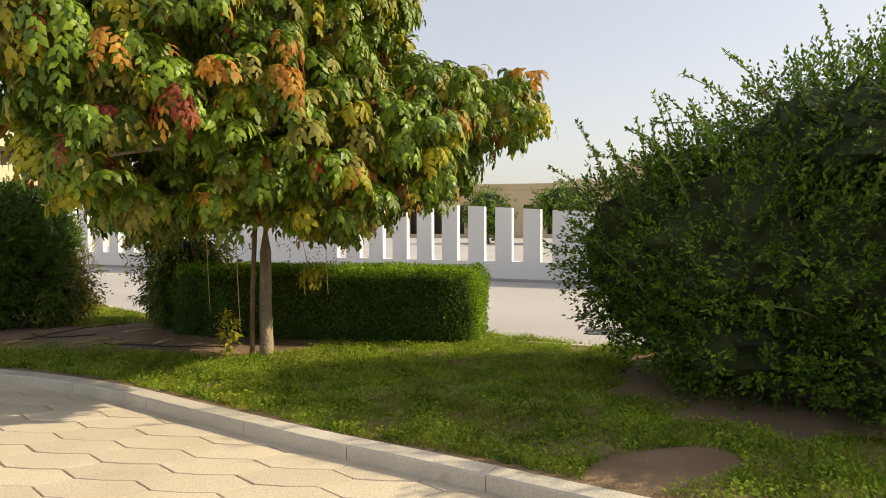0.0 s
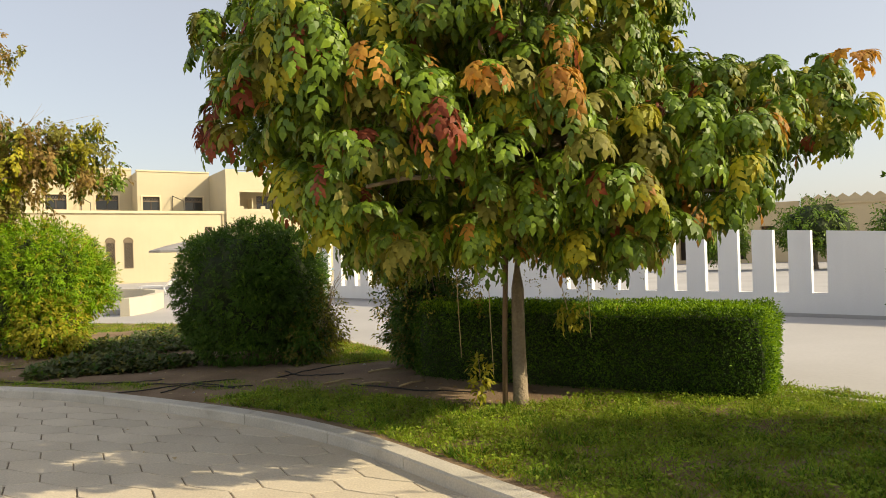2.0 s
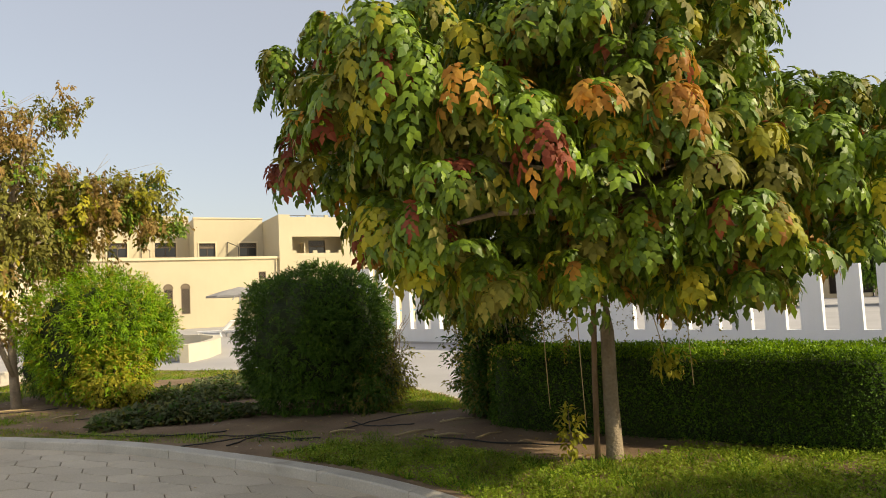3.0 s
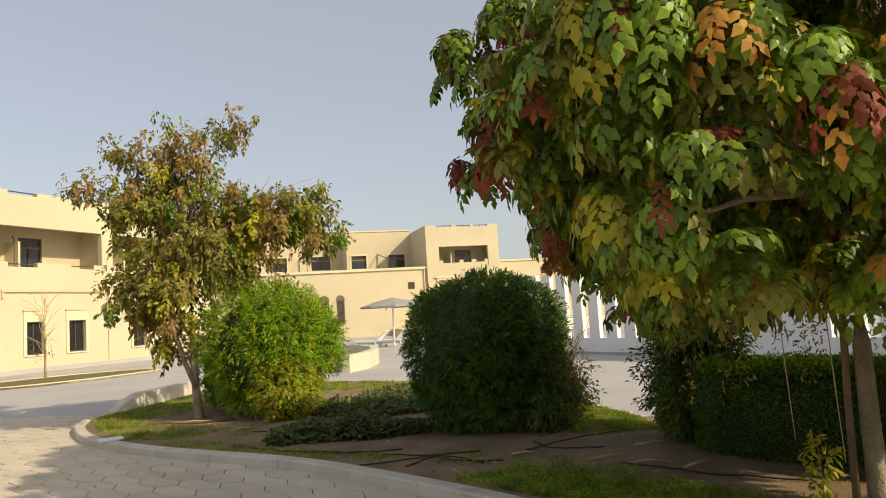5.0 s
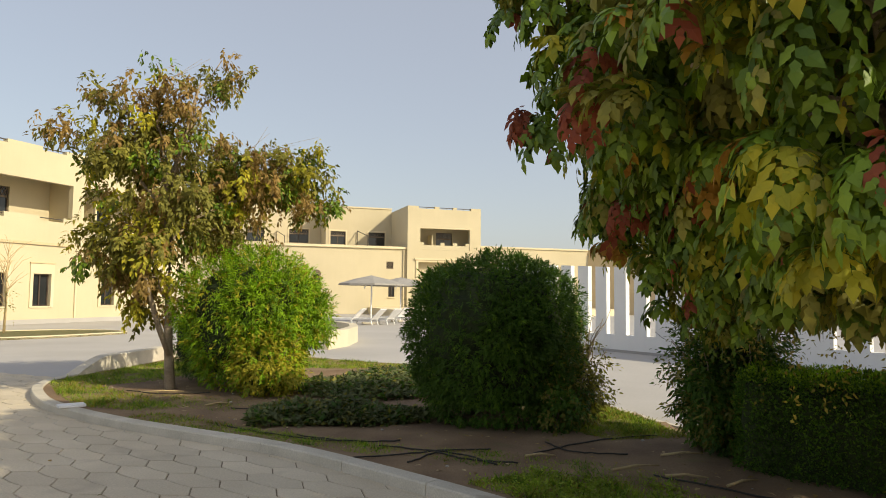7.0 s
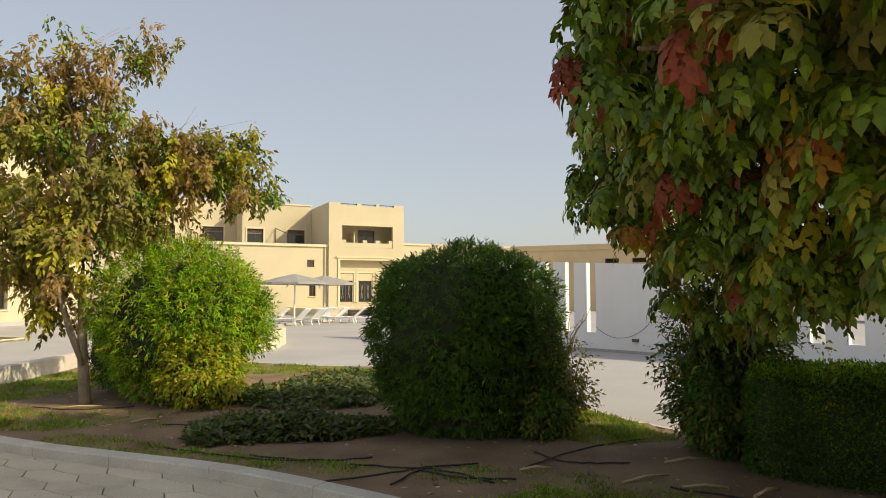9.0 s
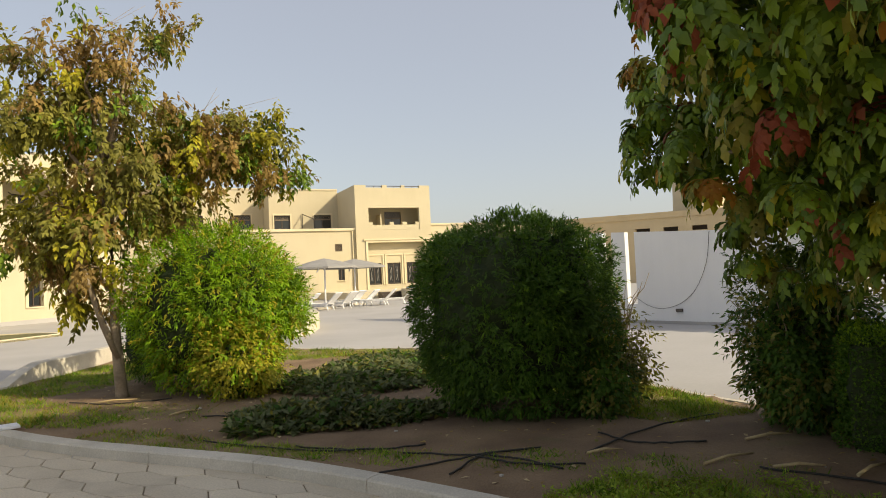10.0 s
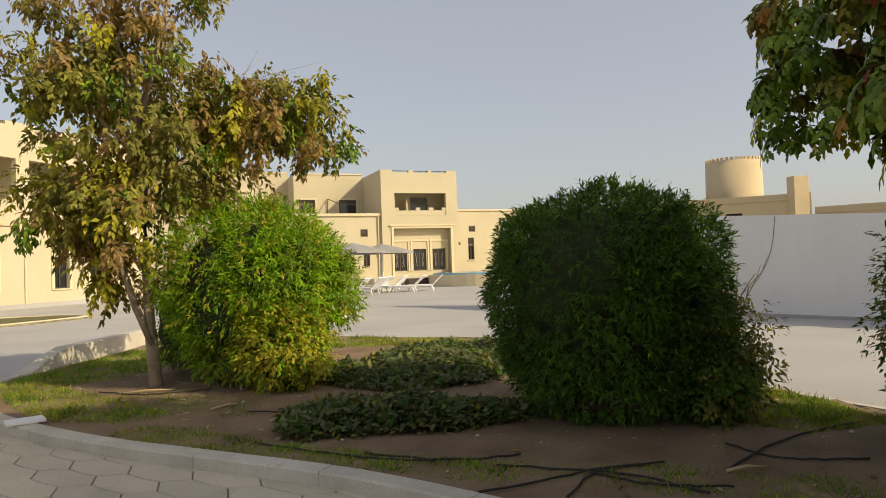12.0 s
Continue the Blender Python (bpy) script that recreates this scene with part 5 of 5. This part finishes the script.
# ---- things on the plaza ----
def parasol(x, y, turn, label):
    ob = thing("parasol", pose(x, y, 0, 0, 0, turn), label, "parasol", group="parasols by the loungers")
    part("base", boxed((-0.45, -0.45, 0.0), (0.45, 0.45, 0.1), 0.02), M_KERB, ob)
    part("pole", tube(bmesh.new(), (0, 0, 0.1), (0.02, 0, 2.55), 0.045), M_PLASTIC, ob)
    part("arm", tube(bmesh.new(), (-0.4, 0, 1.9), (0.02, 0, 2.6), 0.03), M_PLASTIC, ob)
    bm = bmesh.new()
    top = bm.verts.new((0, 0, 2.62))
    n = 8
    mid = [bm.verts.new((0.9 * math.cos(k * math.tau / n), 0.9 * math.sin(k * math.tau / n), 2.42)) for k in range(n)]
    rim = [bm.verts.new((1.75 * math.cos(k * math.tau / n), 1.75 * math.sin(k * math.tau / n), 2.17)) for k in range(n)]
    hem = [bm.verts.new((1.76 * math.cos(k * math.tau / n), 1.76 * math.sin(k * math.tau / n), 2.07)) for k in range(n)]
    for k in range(n):
        j = (k + 1) % n
        bm.faces.new((top, mid[k], mid[j]))
        bm.faces.new((mid[k], rim[k], rim[j], mid[j]))
        bm.faces.new((rim[k], hem[k], hem[j], rim[j]))
    part("canopy", bm, M_CANVAS, ob, "grey canvas canopy")
    for k in range(n):
        a = k * math.tau / n
        part("rib", tube(bmesh.new(), (0, 0, 2.55), (1.72 * math.cos(a), 1.72 * math.sin(a), 2.14), 0.012, sides=5), M_METAL, ob)
    return ob


parasol(-1.35, 42.5, 10, "grey canvas parasol on a white pole beside loungers")
parasol(0.1, 46.0, 40, "grey canvas parasol on a white pole near the terrace steps")

lounger = thing("sun_lounger", pose(0.7, 44.4, 0, 0, 0, 60), "white plastic sun lounger with a raised back", "lounger", group="sun loungers on the plaza")
part("seat", boxed((-0.3, -0.2, 0.30), (0.3, 1.2, 0.35), 0.015), M_PLASTIC, lounger)
bm = boxed((-0.3, -0.75, 0.0), (0.3, 0.0, 0.05), 0.015)
bm.transform(Matrix.Translation((0, -0.2, 0.32)) @ Matrix.Rotation(radians(-42), 4, "X"))
part("backrest", bm, M_PLASTIC, lounger)
for sx in (-0.27, 0.27):
    for sy in (-0.1, 1.05):
        part("leg", tube(bmesh.new(), (sx, sy, 0.30), (sx, sy + (0.12 if sy > 0 else -0.12), 0.0), 0.03, sides=6), M_PLASTIC, lounger)
    part("side_rail", tube(bmesh.new(), (sx, -0.2, 0.27), (sx, 1.2, 0.27), 0.025, sides=6), M_PLASTIC, lounger)
for x, y, a in ((1.6, 43.9, 75), (0.0, 44.8, 50), (-1.2, 41.3, 60), (-2.3, 41.6, 70), (-0.4, 42.2, 50), (2.6, 44.5, 85)):
    copy_thing(lounger, pose(x, y, 0, 0, 0, a))

# the curved low white wall with steps
planter = thing("curved_planter_wall", Matrix.Identity(4), "curved low white wall beside shallow steps", "low wall")
part("wall", ribbon([Vector((-1.15, 25.2, 0)), Vector((-0.75, 26.6, 0)), Vector((-0.65, 28.6, 0)), Vector((-0.9, 30.6, 0)), Vector((-1.7, 32.6, 0)), Vector((-3.2, 34.0, 0))], [(0.0, -0.02), (0.0, 0.52), (0.28, 0.52), (0.28, -0.02)]), M_CREAM, planter)
for k in range(3):
    part("step", boxed((-4.2 + 0.02 * k, 26.0 + 0.4 * k, 0.0), (-1.25 + 0.1 * k, 26.4 + 0.4 * k, 0.15 * (k + 1))), M_PLAZA, planter)

# the grass bed before the guest building, with its bare sapling
BED = [(-15.3, 27.6), (-13.2, 27.2), (-11.4, 28.5), (-10.0, 31.1), (-9.9, 32.2), (-11.5, 33.2), (-13.5, 32.6), (-15.4, 30.2)]
bed_line = smooth_line(BED + [BED[0]], 5)
slab("grass_bed", [(p.x, p.y) for p in bed_line[:-1]], -0.03, 0.06, surface("dry turf", (0.10, 0.10, 0.035), (0.16, 0.14, 0.05), 2, 0.95, 0.6, 40), "dull turf bed within a pale kerb", "grass")
tagged(new("bed_kerb", mesh_of(ribbon(bed_line, [(0.0, -0.03), (0.0, 0.09), (0.14, 0.09), (0.14, -0.03)], False), "bed_kerb", M_TRIM)), "pale kerb round the turf bed", "kerb", kind="structure")
bare = thing("bare_sapling", Matrix.Translation((-13.6, 30.6, 0.05)), "leafless young tree in the turf bed", "tree")
r = np.random.default_rng(14)
part("trunk", tapered(bmesh.new(), [(0, 0, 0), (0.03, 0, 1.0), (0, 0, 2.0), (0.05, 0, 3.4)], [0.05, 0.04, 0.03, 0.008], 7), M_STRAW, bare)
for k in range(34):
    z = r.uniform(0.9, 3.0)
    a = r.uniform(0, math.tau)
    e = r.uniform(0.4, 0.9)
    bm = bmesh.new()
    limb(bm, (0.02, 0, z), (e * math.cos(a), e * math.sin(a), z + r.uniform(0.4, 0.9)), 0.012, 0.004, r)
    part("branch", bm, M_STRAW, bare)
foliage("leaves", r, [(0, 0, 1.2, 0.5, 0.5, 0.7)], 30, OVAL, (0.06, 0.1), [L_OLIVE], [1.0], bare, per=3, spread=0.1, shell=0.2)

# trees beyond the white wall
for i, (x, y, z, s) in enumerate(((33.0, 35.5, 2.0, 1.9), (36.5, 32.0, 2.0, 2.1), (40.5, 29.5, 2.2, 2.3), (29.5, 39.0, 1.7, 1.4))):
    r = np.random.default_rng(100 + i)
    ob = thing("tree", Matrix.Identity(4), "leafy green tree beyond the white wall", "tree", group="trees beyond the white wall")
    part("trunk", tapered(bmesh.new(), [(x, y, -0.03), (x, y, 1.0), (x + 0.1, y, z + 0.5)], [0.16, 0.12, 0.05], 8), M_BARK, ob)
    clump_core("inner_foliage", (x, y, z + 0.4), (s * 0.8, s * 0.8, 1.2), M_CORE, ob, i, 0.3, 3)
    foliage("crown", r, [(x, y, z + 0.4, s, s, 1.55), (x + s * 0.6, y, z, s * 0.6, s * 0.6, 1.0), (x - s * 0.6, y, z + 0.2, s * 0.6, s * 0.6, 1.0)], 900, OVAL, (0.14, 0.24), [L_GREEN, L_HEDGE], [0.6, 0.4], ob, per=7, spread=0.3)

# hoses, stalks, a loose slab and a manhole
r = np.random.default_rng(7)
HOSES = [((1.0, 11.75), (1.8, 12.05), (2.2, 12.1)), ((1.5, 11.6), (1.8, 12.0), (2.3, 12.15)), ((1.75, 12.0), (2.1, 11.7), (2.5, 11.6)), ((2.6, 11.9), (3.2, 12.4), (4.2, 12.9)), ((0.3, 12.75), (0.9, 12.45), (1.4, 12.5)),
         ((-0.6, 13.3), (0.2, 12.7), (0.8, 12.45)), ((2.9, 12.5), (3.1, 12.1), (3.6, 11.95)), ((3.6, 11.2), (4.3, 10.6), (4.9, 10.2)), ((-2.9, 16.0), (-2.3, 15.7), (-1.6, 15.9)), ((-0.9, 14.5), (-0.2, 14.4), (0.5, 14.6)), ((2.3, 11.5), (2.0, 11.9), (1.2, 12.3))]
for h in HOSES:
    pts = smooth_line(h, 8)
    bm = tapered(bmesh.new(), [(p.x, p.y, soil_height(p.x, p.y) + 0.012 + 0.008 * r.uniform()) for p in pts], [0.008] * len(pts), 6)
    tagged(new("irrigation_hose", mesh_of(bm, "irrigation_hose", M_HOSE)), "black irrigation hose lying on the soil", "hose", group="hoses on the soil")
for x, y, a, ln in ((3.3, 11.4, 20, 0.5), (3.7, 11.2, -10, 0.35), (2.6, 11.9, 5, 0.3), (4.1, 10.9, 30, 0.4), (-2.6, 15.8, 15, 0.6), (-1.3, 14.7, 40, 0.35), (3.9, 11.9, 10, 0.45)):
    c, s = math.cos(radians(a)), math.sin(radians(a))
    z = soil_height(x, y)
    bm = tapered(bmesh.new(), [(x, y, z + 0.012), (x + c * ln / 2, y + s * ln / 2, z + 0.03), (x + c * ln, y + s * ln, z + 0.012)], [0.012, 0.012, 0.006], 6)
    tagged(new("dry_stalk", mesh_of(bm, "dry_stalk", M_STRAW)), "dry pale stalk lying on the soil", "stalk", group="stalks on the soil")
plate = boxed((-0.16, -0.11, 0), (0.16, 0.11, 0.03), 0.006)
tagged(new("white_slab", mesh_of(plate, "white_slab", M_WHITE)), "small white slab lying at the kerb", "slab").matrix_basis = pose(-2.93, 14.42, 0.105, 0, 0, 35)
manhole = boxed((-0.25, -0.25, 0), (0.25, 0.25, 0.006), 0.003)
tagged(new("manhole_cover", mesh_of(manhole, "manhole_cover", M_METAL)), "square dark manhole cover in the plaza", "manhole cover").matrix_basis = pose(9.55, 8.95, -0.005, 0, 0, -40)
for k in range(60):
    x, y = r.uniform(-4, 5), r.uniform(10, 17)
    if not in_poly(x, y, ISLAND) or not in_poly(x - 0.3, y - 0.3, ISLAND):
        continue
    bm = bmesh.new()
    bmesh.ops.create_icosphere(bm, subdivisions=1, radius=r.uniform(0.008, 0.028))
    for v in bm.verts:
        v.co.z *= 0.6
    tagged(new("pebble", mesh_of(bm, "pebble", M_ROCK)), "small pale pebble on the soil", "pebble", group="pebbles on the soil").location = (x, y, soil_height(x, y) + 0.005)

# fallen leaves
pts = []
while len(pts) < 1100:
    x, y = r.uniform(-4.5, 6.0), r.uniform(6.0, 18.0)
    if in_poly(x, y, ISLAND) and in_poly(x - 0.25, y - 0.25, ISLAND):
        pts.append((x, y, soil_height(x, y) + 0.008))
    elif r.uniform() < 0.04 and x < 3.0 and y > 9.0 and not in_poly(x, y, ISLAND) and not in_poly(x + 0.25, y + 0.25, ISLAND):
        pts.append((x, y, 0.004))
p = np.array(pts)
n = len(p)
v, f, k = leaves(OVAL, p, r.normal(size=(n, 3)) * np.array([1, 1, 0.08]), r.normal(size=(n, 3)) * 0.15 + np.array([0, 0, 1]), r.uniform(0.03, 0.085, n), r.choice(3, n, p=[0.5, 0.35, 0.15]))
tagged(new("fallen_leaves", mesh_np("fallen_leaves", v, f, [L_RUST, M_STRAW, L_OLIVE], k)), "scattered dry fallen leaves on soil and paving", "leaf litter", kind="stuff")

# ---- pavers of the walk ----
PW, PH, GAP = 0.62, 0.27, 0.007     # width along x, row spacing


def paver_mesh():
    shape = [(-0.36, 0.0), (-0.19, 0.135), (0.0, 0.12), (0.19, 0.135), (0.36, 0.0), (0.19, -0.135), (0.0, -0.15), (-0.19, -0.135)]
    bm = bmesh.new()
    top = [bm.verts.new((x * 0.98, y * 0.96, 0.0)) for x, y in shape]
    mid = [bm.verts.new((x * 0.992, y * 0.982, -0.005)) for x, y in shape]
    low = [bm.verts.new((x * 0.992, y * 0.982, -0.02)) for x, y in shape]
    bm.faces.new(top)
    n = len(shape)
    for k in range(n):
        j = (k + 1) % n
        bm.faces.new((top[k], mid[k], mid[j], top[j]))
        bm.faces.new((mid[k], low[k], low[j], mid[j]))
    bmesh.ops.recalc_face_normals(bm, faces=bm.faces)
    return bm


walk_poly = [(p.x + 0.30, p.y + 0.30) for p in kerb_line] + [(-9, 19.5), (-16, 16), (-16, -4)]
paver_me = mesh_of(paver_mesh(), "paver", M_PAVER)
pv = np.array([v.co[:] for v in paver_me.vertices])
paver_me.calc_loop_triangles()
pt = np.array([t.vertices[:] for t in paver_me.loop_triangles])
paving = thing("paving", Matrix.Rotation(radians(-38), 4, "Z"), "cream concrete hexagonal pavers of the curved walk", "paving", kind="structure")
turn_ = Matrix.Rotation(radians(-38), 4, "Z")
spots = []
for j in range(-90, 110):
    for i in range(-26, 26):
        lx, ly = i * 1.11 + (0.555 if j % 2 else 0.0), j * 0.1385
        spots.append((lx, ly))
far_v, far_f, base = [], [], 0
r = np.random.default_rng(3)
cells = []
for lx, ly in spots:
    w = turn_ @ Vector((lx, ly, 0))
    if not in_poly(w.x, w.y, walk_poly):
        continue
    cells.append((math.hypot(w.x - 2.0, w.y - 9.0), lx, ly))
cells.sort()
for idx, (d, lx, ly) in enumerate(cells):
    dz = r.uniform(-0.002, 0.002)
    if idx < 300:
        ob = new("paver", paver_me)
        ob.parent = paving
        ob.location = (lx, ly, dz)
    elif d < 14:
        far_v.append(pv + np.array([lx, ly, dz]))
        far_f.append(pt + base)
        base += len(pv)
ob = new("distant_pavers", mesh_np("distant_pavers", np.concatenate(far_v), np.concatenate(far_f), [M_PAVER_FAR]))
ob.parent = paving
tagged(ob, kind="stuff")
